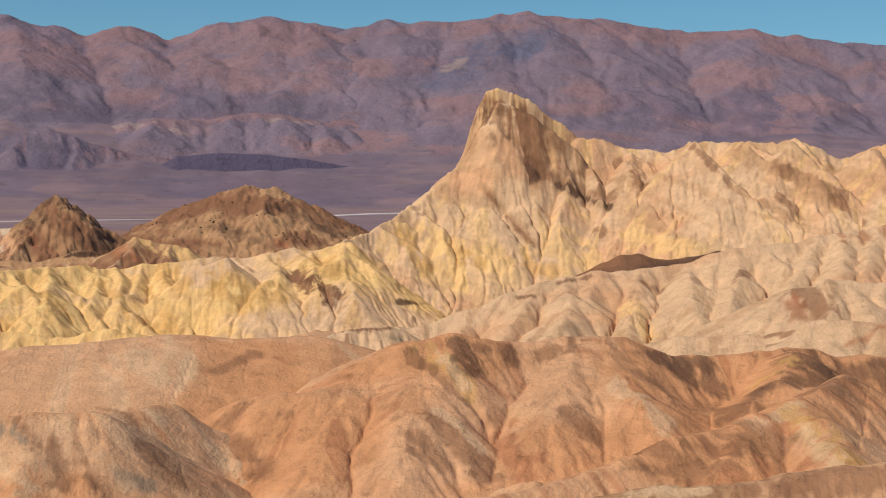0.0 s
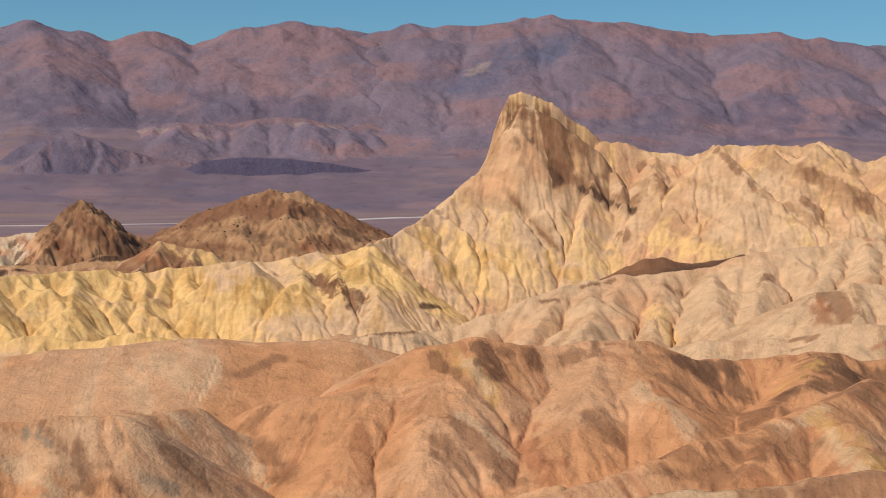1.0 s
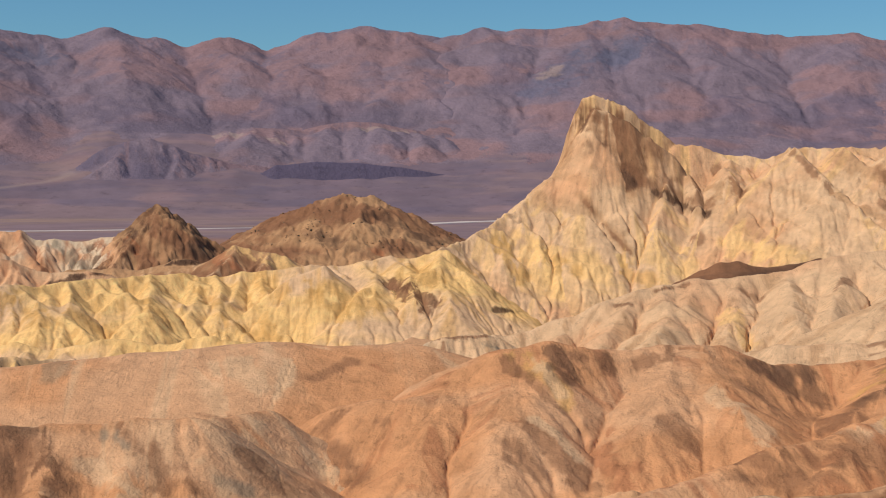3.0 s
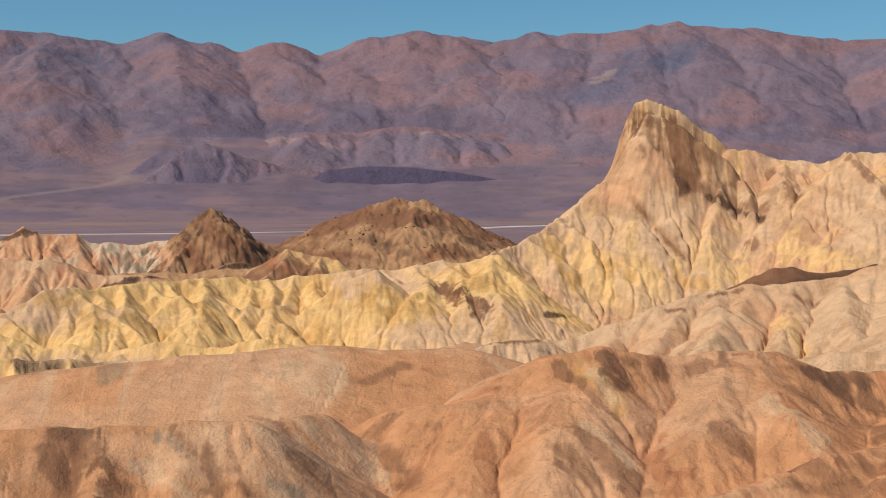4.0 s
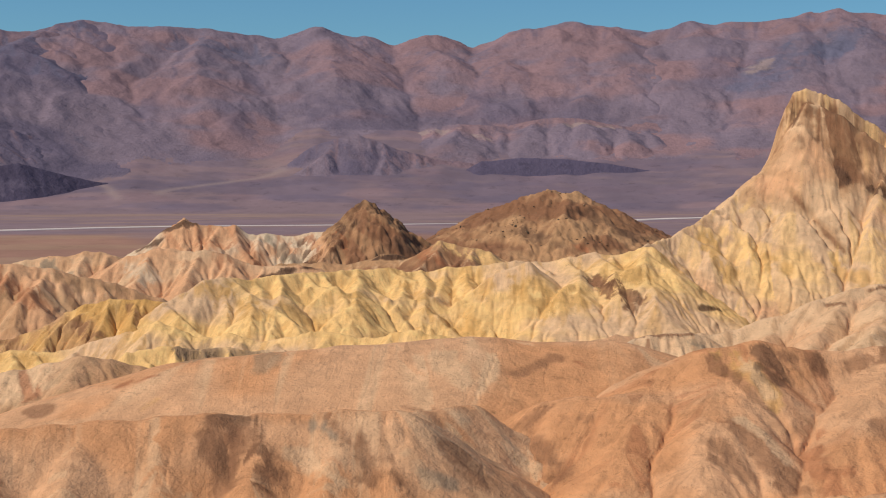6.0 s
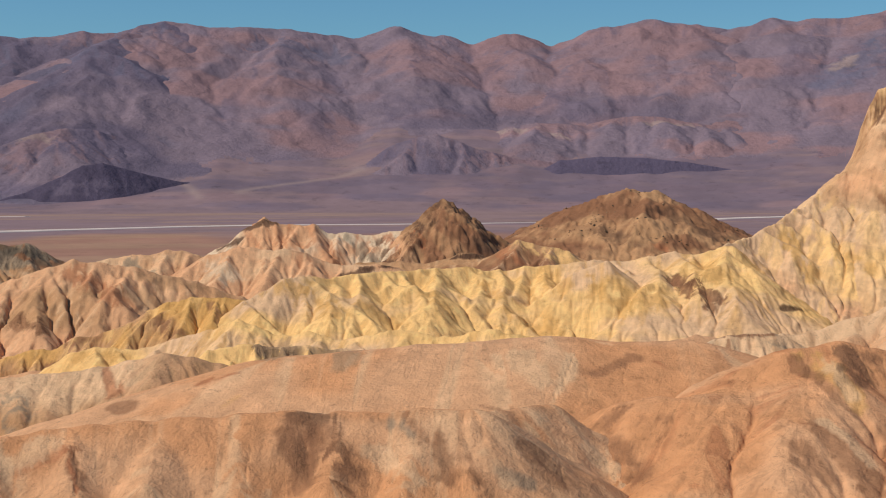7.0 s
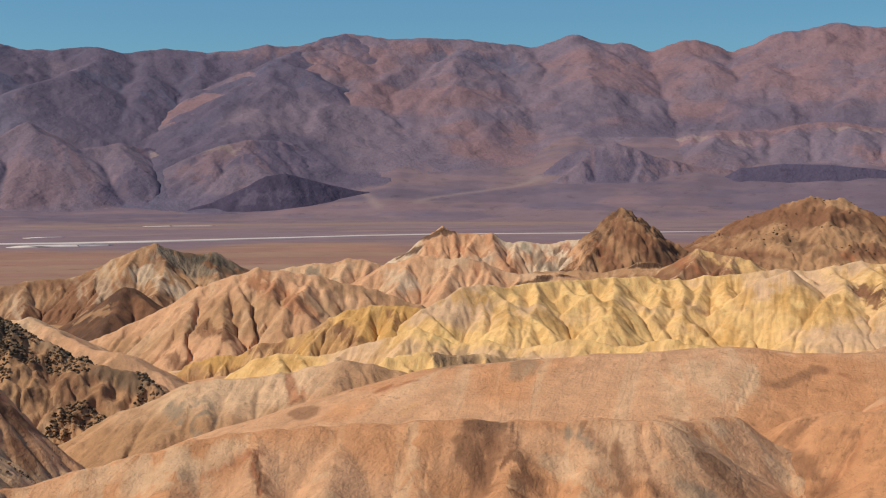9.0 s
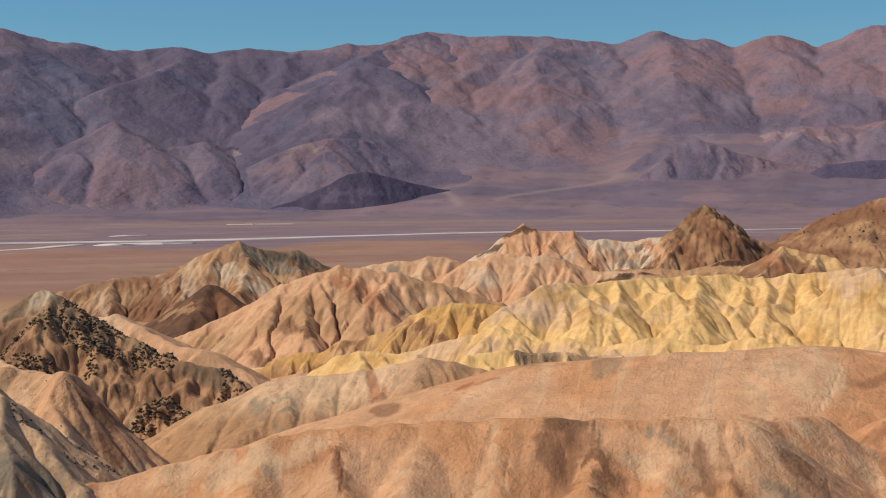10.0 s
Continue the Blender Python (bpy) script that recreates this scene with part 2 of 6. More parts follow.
# ---- materials ----
def rock_material(name, grain, relief, contrast=0.25, streak=1.0, rough=0.95, speck=0.22, runnel=0.25):
    """Dry clay or rock: the mineral colour of the bed, speckled and stained, with fine rills that run down the slope."""
    m = bpy.data.materials.new(name)
    m.use_nodes = True
    nodes, links = m.node_tree.nodes, m.node_tree.links
    bsdf = nodes["Principled BSDF"]
    bsdf.inputs["Roughness"].default_value = rough
    bsdf.inputs["Specular IOR Level"].default_value = 0.12

    def noise_of(source, scale, detail, roughness=0.6):
        n = nodes.new("ShaderNodeTexNoise")
        n.inputs["Scale"].default_value, n.inputs["Detail"].default_value, n.inputs["Roughness"].default_value = scale, detail, roughness
        links.new(source, n.inputs["Vector"])
        return n.outputs[0]

    def weigh(a, factor, b):
        n = nodes.new("ShaderNodeMath")
        n.operation = "MULTIPLY_ADD"
        links.new(a, n.inputs[0])
        n.inputs[1].default_value = factor
        if isinstance(b, float):
            n.inputs[2].default_value = b
        else:
            links.new(b, n.inputs[2])
        return n.outputs[0]

    bed, flow = nodes.new("ShaderNodeAttribute"), nodes.new("ShaderNodeAttribute")
    bed.attribute_name, flow.attribute_name = "mineral", "flow"
    place = nodes.new("ShaderNodeNewGeometry")
    stretch = nodes.new("ShaderNodeMapping")
    stretch.inputs["Scale"].default_value = (1.0, 0.13, 0.0)
    links.new(flow.outputs["Vector"], stretch.inputs["Vector"])
    fine = noise_of(place.outputs["Position"], 1 / grain, 7, 0.62)
    broad = noise_of(place.outputs["Position"], 1 / (grain * 13), 5)
    parts = nodes.new("ShaderNodeSeparateXYZ")
    links.new(flow.outputs["Vector"], parts.inputs[0])
    calm = nodes.new("ShaderNodeMix")
    links.new(parts.outputs[2], calm.inputs[0])
    links.new(noise_of(stretch.outputs[0], 1 / (grain * 1.2), 4, 0.6), calm.inputs[2])
    calm.inputs[3].default_value = 0.5
    rills = calm.outputs[0]
    total = weigh(fine, 0.4, weigh(rills, streak, weigh(broad, 1.1, 0.0)))
    middle = 0.5 * (0.4 + streak + 1.1)
    spread = nodes.new("ShaderNodeMapRange")
    spread.inputs["From Min"].default_value, spread.inputs["From Max"].default_value = middle - 0.36, middle + 0.36
    spread.inputs["To Min"].default_value, spread.inputs["To Max"].default_value = 1 - contrast, 1 + contrast
    links.new(total, spread.inputs["Value"])
    stain = nodes.new("ShaderNodeMix")
    stain.data_type, stain.blend_type = "RGBA", "MULTIPLY"
    stain.inputs[0].default_value = 1.0
    links.new(bed.outputs["Color"], stain.inputs[6])
    specks = nodes.new("ShaderNodeMapRange")
    specks.inputs["From Min"].default_value, specks.inputs["From Max"].default_value = 0.57, 0.64
    specks.inputs["To Min"].default_value, specks.inputs["To Max"].default_value = 1.0, 1 - speck
    links.new(noise_of(place.outputs["Position"], 0.4 / grain, 6, 0.78), specks.inputs["Value"])
    dotted = nodes.new("ShaderNodeMath")
    dotted.operation = "MULTIPLY"
    links.new(spread.outputs[0], dotted.inputs[0])
    links.new(specks.outputs[0], dotted.inputs[1])
    # thin worn runnels, cut by bump, their shade darkened into the colour
    quiet = nodes.new("ShaderNodeMix")
    links.new(parts.outputs[2], quiet.inputs[0])
    links.new(noise_of(stretch.outputs[0], 1 / (grain * 5), 4, 0.55), quiet.inputs[2])
    quiet.inputs[3].default_value = 0.8
    off = nodes.new("ShaderNodeMath")
    off.operation = "SUBTRACT"
    links.new(quiet.outputs[0], off.inputs[0])
    off.inputs[1].default_value = 0.5
    size = nodes.new("ShaderNodeMath")
    size.operation = "ABSOLUTE"
    links.new(off.outputs[0], size.inputs[0])
    line = nodes.new("ShaderNodeMapRange")
    line.inputs["From Min"].default_value, line.inputs["From Max"].default_value = 0.0, 0.03
    line.inputs["To Min"].default_value, line.inputs["To Max"].default_value = 1 - runnel, 1.0
    links.new(size.outputs[0], line.inputs["Value"])
    worn = nodes.new("ShaderNodeMath")
    worn.operation = "MULTIPLY"
    links.new(dotted.outputs[0], worn.inputs[0])
    links.new(line.outputs[0], worn.inputs[1])
    links.new(worn.outputs[0], stain.inputs[7])
    links.new(stain.outputs[2], bsdf.inputs["Base Color"])
    bump = nodes.new("ShaderNodeBump")
    bump.inputs["Strength"].default_value, bump.inputs["Distance"].default_value = 0.9, relief
    links.new(weigh(fine, 0.9, weigh(rills, 1.1 * streak, weigh(line.outputs[0], 2 * runnel, 0.0))), bump.inputs["Height"])
    links.new(bump.outputs[0], bsdf.inputs["Normal"])
    return m


CLAY = rock_material("badland_clay", 0.9, 0.36, 0.18, 0.3, speck=0.2, runnel=0.1)
NEAR_CLAY = rock_material("foreground_clay", 0.75, 0.45, 0.18, 0.1, speck=0.26, runnel=0.14)
CAPROCK = rock_material("dark_caprock", 1.0, 0.9, 0.3, 0.8, speck=0.4)
RANGE_ROCK = rock_material("range_rock", 14, 5, 0.18, 0.1, runnel=0.05)
GROUND = rock_material("desert_ground", 14, 0.6, 0.16, 0.0, runnel=0.0)
SALT = rock_material("salt_crust", 8, 0.1, 0.12, 0.0, 0.7, 0.05, runnel=0.0)


# ---- builders ----
def link_mesh(name, verts, quads, tints, material, parent=None, flow=None):
    """A smooth-shaded mesh object from arrays of corners, four-sided faces and mineral colours."""
    used = np.unique(quads)
    index = np.full(len(verts), -1, dtype=np.int64)
    index[used] = np.arange(len(used))
    verts, tints, quads = verts[used], tints[used], index[quads]
    me = bpy.data.meshes.new(name)
    me.vertices.add(len(verts))
    me.vertices.foreach_set("co", verts.astype(np.float32).ravel())
    me.loops.add(quads.size)
    me.loops.foreach_set("vertex_index", quads.astype(np.int32).ravel())
    me.polygons.add(len(quads))
    me.polygons.foreach_set("loop_start", np.arange(0, quads.size, 4, dtype=np.int32))
    me.update(calc_edges=True)
    me.polygons.foreach_set("use_smooth", np.ones(len(quads), dtype=bool))
    layer = me.attributes.new("mineral", "FLOAT_COLOR", "POINT")
    layer.data.foreach_set("color", np.concatenate([tints, np.ones((len(tints), 1))], 1).astype(np.float32).ravel())
    if flow is not None:
        me.attributes.new("flow", "FLOAT_VECTOR", "POINT").data.foreach_set("vector", flow[used].astype(np.float32).ravel())
    me.materials.append(material)
    ob = new(name, me)
    ob.parent = parent
    return ob


def sheet_faces(rows, columns):
    i = np.arange(rows * columns).reshape(rows, columns)
    return np.stack([i[:-1, :-1], i[:-1, 1:], i[1:, 1:], i[1:, :-1]], -1).reshape(-1, 4)


def build_hill(h, name, label, category, tints, step_deg, step_m):
    """One hill as one thing; hard dark beds are parts of their own on it."""
    low = 15.0 if "mountain" in name else 22.0 if h.lines[0][2][0].length < 300 else 10.0 if h.lines[0][2][0].length < 700 else 0.0
    b0, b1, r0, r1 = h.bounds(low)
    b0, b1 = max(b0, -25), min(b1, 52)
    crest = max(p.to_2d().length for line in h.lines[:1] for p in line[2])
    r1 = min(r1, crest + (r1 - crest) * 0.2, 4940)
    bearing, r = np.arange(b0, b1, step_deg), np.arange(r0, r1, step_m)
    B, R = np.meshgrid(np.radians(bearing), r, indexing="ij")
    x, y = -R * np.sin(B), R * np.cos(B)
    z, along, fallen = h.height(x, y, low)
    ground = ground_height(x, y)
    tint, bed, beds = hill_tint(h, x, y, z, along, fallen, tints)
    if h.rain:
        size, steps, power, creep = h.rain
        stride = max(1, round(size / (math.radians(step_deg) * crest))), max(1, round(size / step_m))
        part = (slice(None, None, stride[0]), slice(None, None, stride[1]))
        wide = R[part] * math.radians(step_deg) * stride[0]
        sunk, water = erode(np.maximum(z[part], ground[part] - 3), ground[part], wide, step_m * stride[1], steps, power, creep)
        z = z + spread_out(sunk, stride, z.shape)
    if name == "mountain_range":  # the foot of the range runs out softly into the fans
        above = np.maximum(z - ground, 0)
        z = z - 45 * (1 - np.exp(-above / 45)) * np.exp(-above / 150)
    h.surface = (b0, step_deg, r0, step_m, z)
    keep = z > ground - 1.5
    z = np.maximum(z, ground - 3)
    quads = sheet_faces(len(bearing), len(r))
    quads = quads[keep.ravel()[quads].any(1)]
    verts, tint = np.stack([x, y, z], -1).reshape(-1, 3), tint.reshape(-1, 3)
    seam = np.zeros(x.shape, dtype=bool)
    for axis in (0, 1):
        jump = np.abs(np.diff(along, axis=axis)) > 3.5 * step_m
        lead, trail = [slice(None)] * 2, [slice(None)] * 2
        lead[axis], trail[axis] = slice(1, None), slice(None, -1)
        seam[tuple(lead)] |= jump
        seam[tuple(trail)] |= jump
    flow = np.stack([along + h.seed * 11.0, fallen, seam.astype(float)], -1).reshape(-1, 3)
    bed = bed.ravel()[quads].max(1) if beds else np.zeros(len(quads), dtype=int)
    far = name in ("mountain_range", "foothill", "lava_flow", "cinder_hill")
    near = crest < 420 or h.blend > 1.7
    ob = link_mesh(name, verts, quads[bed == 0], tint, RANGE_ROCK if far else NEAR_CLAY if near else CLAY, flow=flow)
    tagged(ob, label, category)
    for i, rock in enumerate(beds):
        if (bed == i + 1).sum() > 12:
            tagged(link_mesh("caprock", verts, quads[bed == i + 1], tint, RANGE_ROCK if far else CAPROCK, ob, flow), "weathered " + {"char": "black", "grey": "grey-green", "olive": "olive-brown", "slate": "slate-grey", "wash": "pale pink"}.get(rock, "dark brown") + " rock bed")
    return ob


# ---- ground: overlook, gulch, valley floor and fans in one sheet to the horizon ----
def build_ground():
    bearing = np.concatenate([np.arange(-180, -25, 5.0), np.arange(-25, 52, 0.16), np.arange(52, 181, 5.0)])
    bearing = bearing[bearing < 180]
    bearing = np.append(bearing, 180.0)
    r = np.concatenate([[0.0], np.geomspace(2, 900, 80), np.linspace(912, 2800, 90), np.linspace(2808, 3700, 130), np.linspace(3710, 4950, 40)])
    B, R = np.meshgrid(np.radians(bearing), r, indexing="ij")
    x, y = -R * np.sin(B), R * np.cos(B)
    z = ground_height(x, y)
    b = np.degrees(B)
    wob = (fbm(b / 7, R / 500, 70, 4) - 0.5)
    c = np.zeros(x.shape + (3,)) + ROCK["tan"]

    def lay(c, tint, m):
        return c * (1 - m[..., None]) + ROCK[tint] * m[..., None]

    c = lay(c, "floor", step(900, 1100, R))
    c = lay(c, "dust", step(0.5, 0.7, fbm(b / 9, R / 60, 71, 4)) * step(1000, 1200, R) * 0.5)
    # floor and fans go mauve with distance, in the range's haze tints
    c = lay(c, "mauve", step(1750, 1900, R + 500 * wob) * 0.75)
    c = lay(c, "dust", step(0.5, 0.62, fbm(b / 6, R / 70, 72, 4)) * step(1900, 2200, R) * (1 - step(2900, 3050, R)) * 0.4)
    c = lay(c, "dust", step(2450, 2600, R + 300 * wob) * (1 - step(2780, 2900, R + 200 * wob)) * 0.15)
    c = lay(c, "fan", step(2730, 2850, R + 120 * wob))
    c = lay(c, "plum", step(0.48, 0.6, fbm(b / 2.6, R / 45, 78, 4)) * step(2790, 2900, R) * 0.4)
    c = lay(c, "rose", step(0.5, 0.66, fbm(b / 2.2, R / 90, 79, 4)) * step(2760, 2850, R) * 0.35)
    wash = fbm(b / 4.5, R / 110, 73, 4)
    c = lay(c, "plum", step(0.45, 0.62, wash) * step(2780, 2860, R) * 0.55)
    c = lay(c, "dust", step(0.62, 0.72, fbm(b / 3.1, R / 60, 74, 3)) * step(2950, 3100, R) * 0.1)
    # pale dry washes that come down the fan
    for b_a, b_b, r_a, r_b, wide in ((27.2, 25.2, 3330, 2960, 0.22), (26.2, 25.4, 3420, 3250, 0.3), (18.5, 23.5, 3230, 3010, 0.3), (27.3, 26.0, 3200, 3330, 0.15)):
        t = np.clip((R - r_a) / (r_b - r_a), 0, 1)
        line = b_a + (b_b - b_a) * (t * t * (3 - 2 * t)) + 0.5 * (value_noise(R / 70, R * 0, 75) - 0.5)
        lo, hi = min(r_a, r_b), max(r_a, r_b)
        m = np.exp(-((b - line) / wide) ** 2) * step(lo - 40, lo + 20, R) * (1 - step(hi - 20, hi + 60, R))
        c = lay(c, "wash", m * 0.6)
    c = c * (0.9 + 0.2 * fbm(x / 30, y / 30, 76, 3))[..., None]
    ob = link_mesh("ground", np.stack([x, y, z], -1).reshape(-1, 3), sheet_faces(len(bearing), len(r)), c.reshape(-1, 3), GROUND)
    tagged(ob, "brown desert valley floor with mauve gravel fans", "ground", kind="structure")


build_ground()


def salt_pan(label, seed, *points):
    """A thin crust of white salt on the valley floor: a ribbon through points (x, y, half width)."""
    pts = np.array(points, dtype=float)
    n = 160
    t, grid = np.linspace(0, len(pts) - 1, n), np.arange(len(pts))
    x, y, w = (np.interp(t, grid, pts[:, i]) for i in range(3))
    dx, dy = np.gradient(x), np.gradient(y)
    d = np.hypot(dx, dy)
    nx, ny = -dy / d, dx / d
    s = np.cumsum(d)
    ends = step(0, 0.06, t / t[-1]) * (1 - step(0.94, 1, t / t[-1]))
    v = []
    for side, z in ((-1, -0.2), (-1, 0.35), (1, 0.35), (1, -0.2)):
        out = 0.75 * w * ends * (0.6 + 0.9 * fbm(s / 110 + 40 * side, s * 0, seed, 4)) * side
        v.append(np.stack([x + nx * out, y + ny * out, np.full(n, z) + ground_height(x, y)], -1))
    verts = np.stack(v, 1).reshape(-1, 3)
    c = ROCK["salt"] * (0.85 + 0.3 * fbm(verts[:, 0] / 60, verts[:, 1] / 60, seed + 1, 3))[:, None]
    tagged(link_mesh("salt_flat", verts, sheet_faces(n, 4), np.clip(c, 0, 0.88), SALT), label, "salt flat", kind="structure")


salt_pan("long white salt streak across the brown valley floor", 300, (-1457, 1403, 40), (-1374, 1473, 39), (-1276, 1530, 29), (-1178, 1587, 38), (-1105, 1657, 34), (-1017, 1771, 25), (-907, 1917, 24), (-818, 1989, 22), (-630, 2069, 18), (-382, 2218, 16))
salt_pan("broad patch of white salt crust on the valley floor", 307, (-1183, 1439, 13), (-1176, 1487, 44), (-1138, 1520, 44), (-1100, 1546, 17))
salt_pan("thin white salt streak on the valley floor", 314, (-1249, 1229, 15), (-1225, 1313, 16), (-1213, 1358, 16), (-1228, 1428, 21), (-1230, 1474, 13))
salt_pan("small pale salt streak on the valley floor", 321, (-1368, 1697, 12), (-1357, 1730, 23), (-1339, 1755, 12))
salt_pan("pale salt streak at the foot of the range", 328, (-2010, 2534, 20), (-1991, 2600, 34), (-1980, 2713, 22))
salt_pan("pale salt streak at the foot of the range", 335, (-1995, 2907, 30), (-2050, 3037, 72), (-2150, 3237, 37))
salt_pan("long white salt streak across the brown valley floor", 342, (-320, 2268, 13), (-186, 2401, 25), (-124, 2502, 27), (-46, 2581, 26), (125, 2719, 18))
salt_pan("faint salt streak on the valley floor", 349, (-1505, 2201, 12), (-1467, 2238, 23), (-1386, 2266, 12))

HILLS = {}
# ---- hills, from the far range to the foreground ----
# long hazy mauve-brown mountain range with eroded flanks beyond the valley
h = Hill(100, rill=(3, 40), rough=(5, 60), blend=10, rain=(9, 60, 0.0022, 0.012), crag=(11, 150))
h.ridge(0.45, 22, (2282, 3820, 454.2), (1923, 4013, 438.4), (1653, 4131, 463.0), (1313, 4252, 458.3), (1207, 4283, 463.6), (1048, 4325, 490.0), (933.3, 4351, 512.1), (784.1, 4380, 510.6), (716.9, 4392, 502.6), (580.6, 4412, 524.4), (477.2, 4424, 545.8), (373.2, 4434, 554.8), (251.1, 4443, 563.6), (163.7, 4447, 556.5), (23.5, 4450, 533.3), (-81.9, 4449, 539.5), (-187.1, 4446, 538.5), (-257.1, 4443, 522.0), (-318.1, 4439, 509.0))
h.ridge(0.45, 22, (251.1, 4443, 563.6), (186.2, 4145, 422.1), (70.2, 4041, 349.3), (-9.2, 3959, 296.7), (-96.6, 3726, 180.6))
h.ridge(0.45, 22, (477.2, 4424, 545.8), (366.8, 4148, 407.2), (270.8, 3929, 296.9), (223.9, 3652, 166.3))
h.ridge(0.45, 22, (784.1, 4380, 510.6), (657.4, 4117, 374.4), (520.4, 3932, 267.7), (432.9, 3704, 154.2))
h.ridge(0.45, 22, (1048, 4325, 490.0), (922.7, 4066, 356.5), (769.7, 3853, 235.3), (650.3, 3686, 140.7))
h.ridge(0.45, 22, (1313, 4252, 458.3), (1173, 4042, 340.7), (1011, 3841, 221.2), (896.6, 3676, 127.6))
h.ridge(0.45, 22, (-81.9, 4449, 539.5), (-143.6, 4212, 425.4), (-150.6, 3969, 311.9), (-219.1, 3800, 226.7), (-270.1, 3676, 163.6))
h.spurs(0, 150, 430, 0.38, lean=0, k=0.43, soft=14, twigs=0.6)
h.patch("slate", 59.8, (-9.1, 3898, 308.7), (185.2, 4123, 420.3), hard=0.1, cap=1)
h.patch("slate", 45.7, (185.2, 4123, 420.3), (289.8, 4231, 479.6), hard=0.1, cap=1)
h.patch("wash", 24.0, (6.2, 3983, 345.1), (46.3, 4052, 362.7), hard=0.3, cap=1)
h.patch("plum", 94.0, (531.4, 3682, 227.1), (1048, 3702, 202.0), hard=0)
h.patch("rose", 86.8, (198.0, 4429, 549.7), (561.2, 4263, 492.8), hard=0)
# the haze over the far range is held by these tints
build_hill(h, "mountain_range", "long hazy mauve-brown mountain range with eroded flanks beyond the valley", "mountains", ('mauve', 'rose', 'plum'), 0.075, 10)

# mauve desert mountain peaks with branching ravines and reddish faces
h = Hill(137, rill=(3, 40), rough=(5, 60), blend=10, rain=(9, 60, 0.0022, 0.012), crag=(11, 150))
h.ridge(0.45, 22, (-318.1, 4439, 509.0), (-413.3, 4426, 521.1), (-533.4, 4407, 546.0), (-601.3, 4395, 527.1), (-668.7, 4382, 525.3), (-735.6, 4368, 494.3), (-851.1, 4341, 462.1), (-932.1, 4320, 496.9), (-980.2, 4307, 498.7), (-1075, 4279, 466.8), (-1153, 4254, 492.4), (-1214, 4234, 496.6), (-1289, 4207, 519.8))
h.ridge(0.45, 22, (-1309, 4201, 525.5), (-1405, 4163, 487.5), (-1468, 4137, 497.9), (-1591, 4082, 506.4), (-1739, 4010, 518.4), (-1883, 3933, 524.5), (-1938, 3901, 522.2), (-2020, 3853, 503.8))
h.ridge(0.45, 22, (-533.4, 4407, 546.0), (-416.5, 4113, 399.4), (-347.7, 3890, 290.7), (-391.1, 3718, 207.8))
h.ridge(0.45, 22, (-668.7, 4382, 525.3), (-708.1, 4107, 397.1), (-704.8, 3907, 304.7), (-710.2, 3692, 204.8))
h.ridge(0.45, 22, (-948.2, 4316, 503.2), (-920.4, 4041, 374.7), (-1018, 3921, 303.5), (-1077, 3748, 219.2))
h.ridge(0.45, 22, (-932.1, 4320, 496.9), (-804.6, 4102, 379.9), (-737.8, 3918, 289.7))
h.ridge(0.45, 22, (-318.1, 4439, 509.0), (-231.5, 4298, 431.9), (-205.8, 4129, 353.4), (-271.7, 3906, 245.9))
h.ridge(0.45, 22, (-1309, 4201, 525.5), (-1366, 3947, 405.3), (-1383, 3670, 277.6), (-1446, 3508, 196.5))
h.ridge(0.45, 22, (-1591, 4082, 506.4), (-1571, 3813, 381.5), (-1573, 3621, 291.6), (-1560, 3412, 193.9))
h.spurs(0, 150, 430, 0.38, lean=0, k=0.43, soft=14, twigs=0.6)
h.spurs(1, 150, 430, 0.38, lean=0, k=0.43, soft=14, twigs=0.6)
h.patch("slate", 71.0, (-1568, 3934, 439.4), (-1423, 3913, 387.2), hard=0.1, cap=1)
h.patch("rose", 84.2, (-1047, 4288, 479.8), (-775.2, 3987, 337.2), hard=0)
h.patch("rose", 83.1, (-1134, 3848, 347.7), (-1032, 4226, 457.0), hard=0)
h.patch("rose", 84.0, (-733.8, 4069, 378.0), (-567.8, 4273, 478.0), hard=0)
h.patch("wash", 16.4, (-819.7, 3658, 195.7), (-638.0, 3534, 157.9), hard=0.3, cap=1)
h.patch("wash", 16.3, (-509.4, 3616, 210.7), (-366.8, 3624, 190.4), hard=0.3, cap=1)
h.patch("plum", 111.3, (-977.7, 3600, 214.1), (-420.0, 3713, 236.7), hard=0)
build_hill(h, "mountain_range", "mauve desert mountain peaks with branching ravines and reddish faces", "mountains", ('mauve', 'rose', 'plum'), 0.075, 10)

# hazy mauve-grey mountain front with dark ravines above the salt pan
h = Hill(174, rill=(3, 40), rough=(5, 60), blend=10, rain=(9, 60, 0.0022, 0.012), crag=(11, 150))
h.ridge(0.45, 22, (-1932, 3897, 525.1), (-2005, 3852, 501.2), (-2120, 3776, 487.2), (-2246, 3687, 469.4), (-2366, 3595, 473.2), (-2457, 3521, 458.5), (-2519, 3468, 479.0), (-2581, 3413, 464.5), (-2687, 3313, 465.2), (-2743, 3257, 484.7), (-2819, 3178, 486.9), (-2881, 3110, 519.4), (-3026, 2936, 496.1), (-3195, 2706, 500.1), (-3370, 2422, 441.0))
h.ridge(0.45, 22, (-1932, 3897, 525.1), (-1816, 3588, 378.1), (-1781, 3351, 272.3), (-1754, 3176, 192.8))
h.ridge(0.45, 22, (-2120, 3776, 487.2), (-2004, 3438, 329.6), (-1988, 3174, 212.7), (-1929, 2947, 108.6), (-1930, 2826, 54.7))
h.ridge(0.45, 22, (-2366, 3595, 473.2), (-2246, 3296, 331.0), (-2193, 3036, 213.9), (-2094, 2826, 110.3), (-2099, 2678, 44.3))
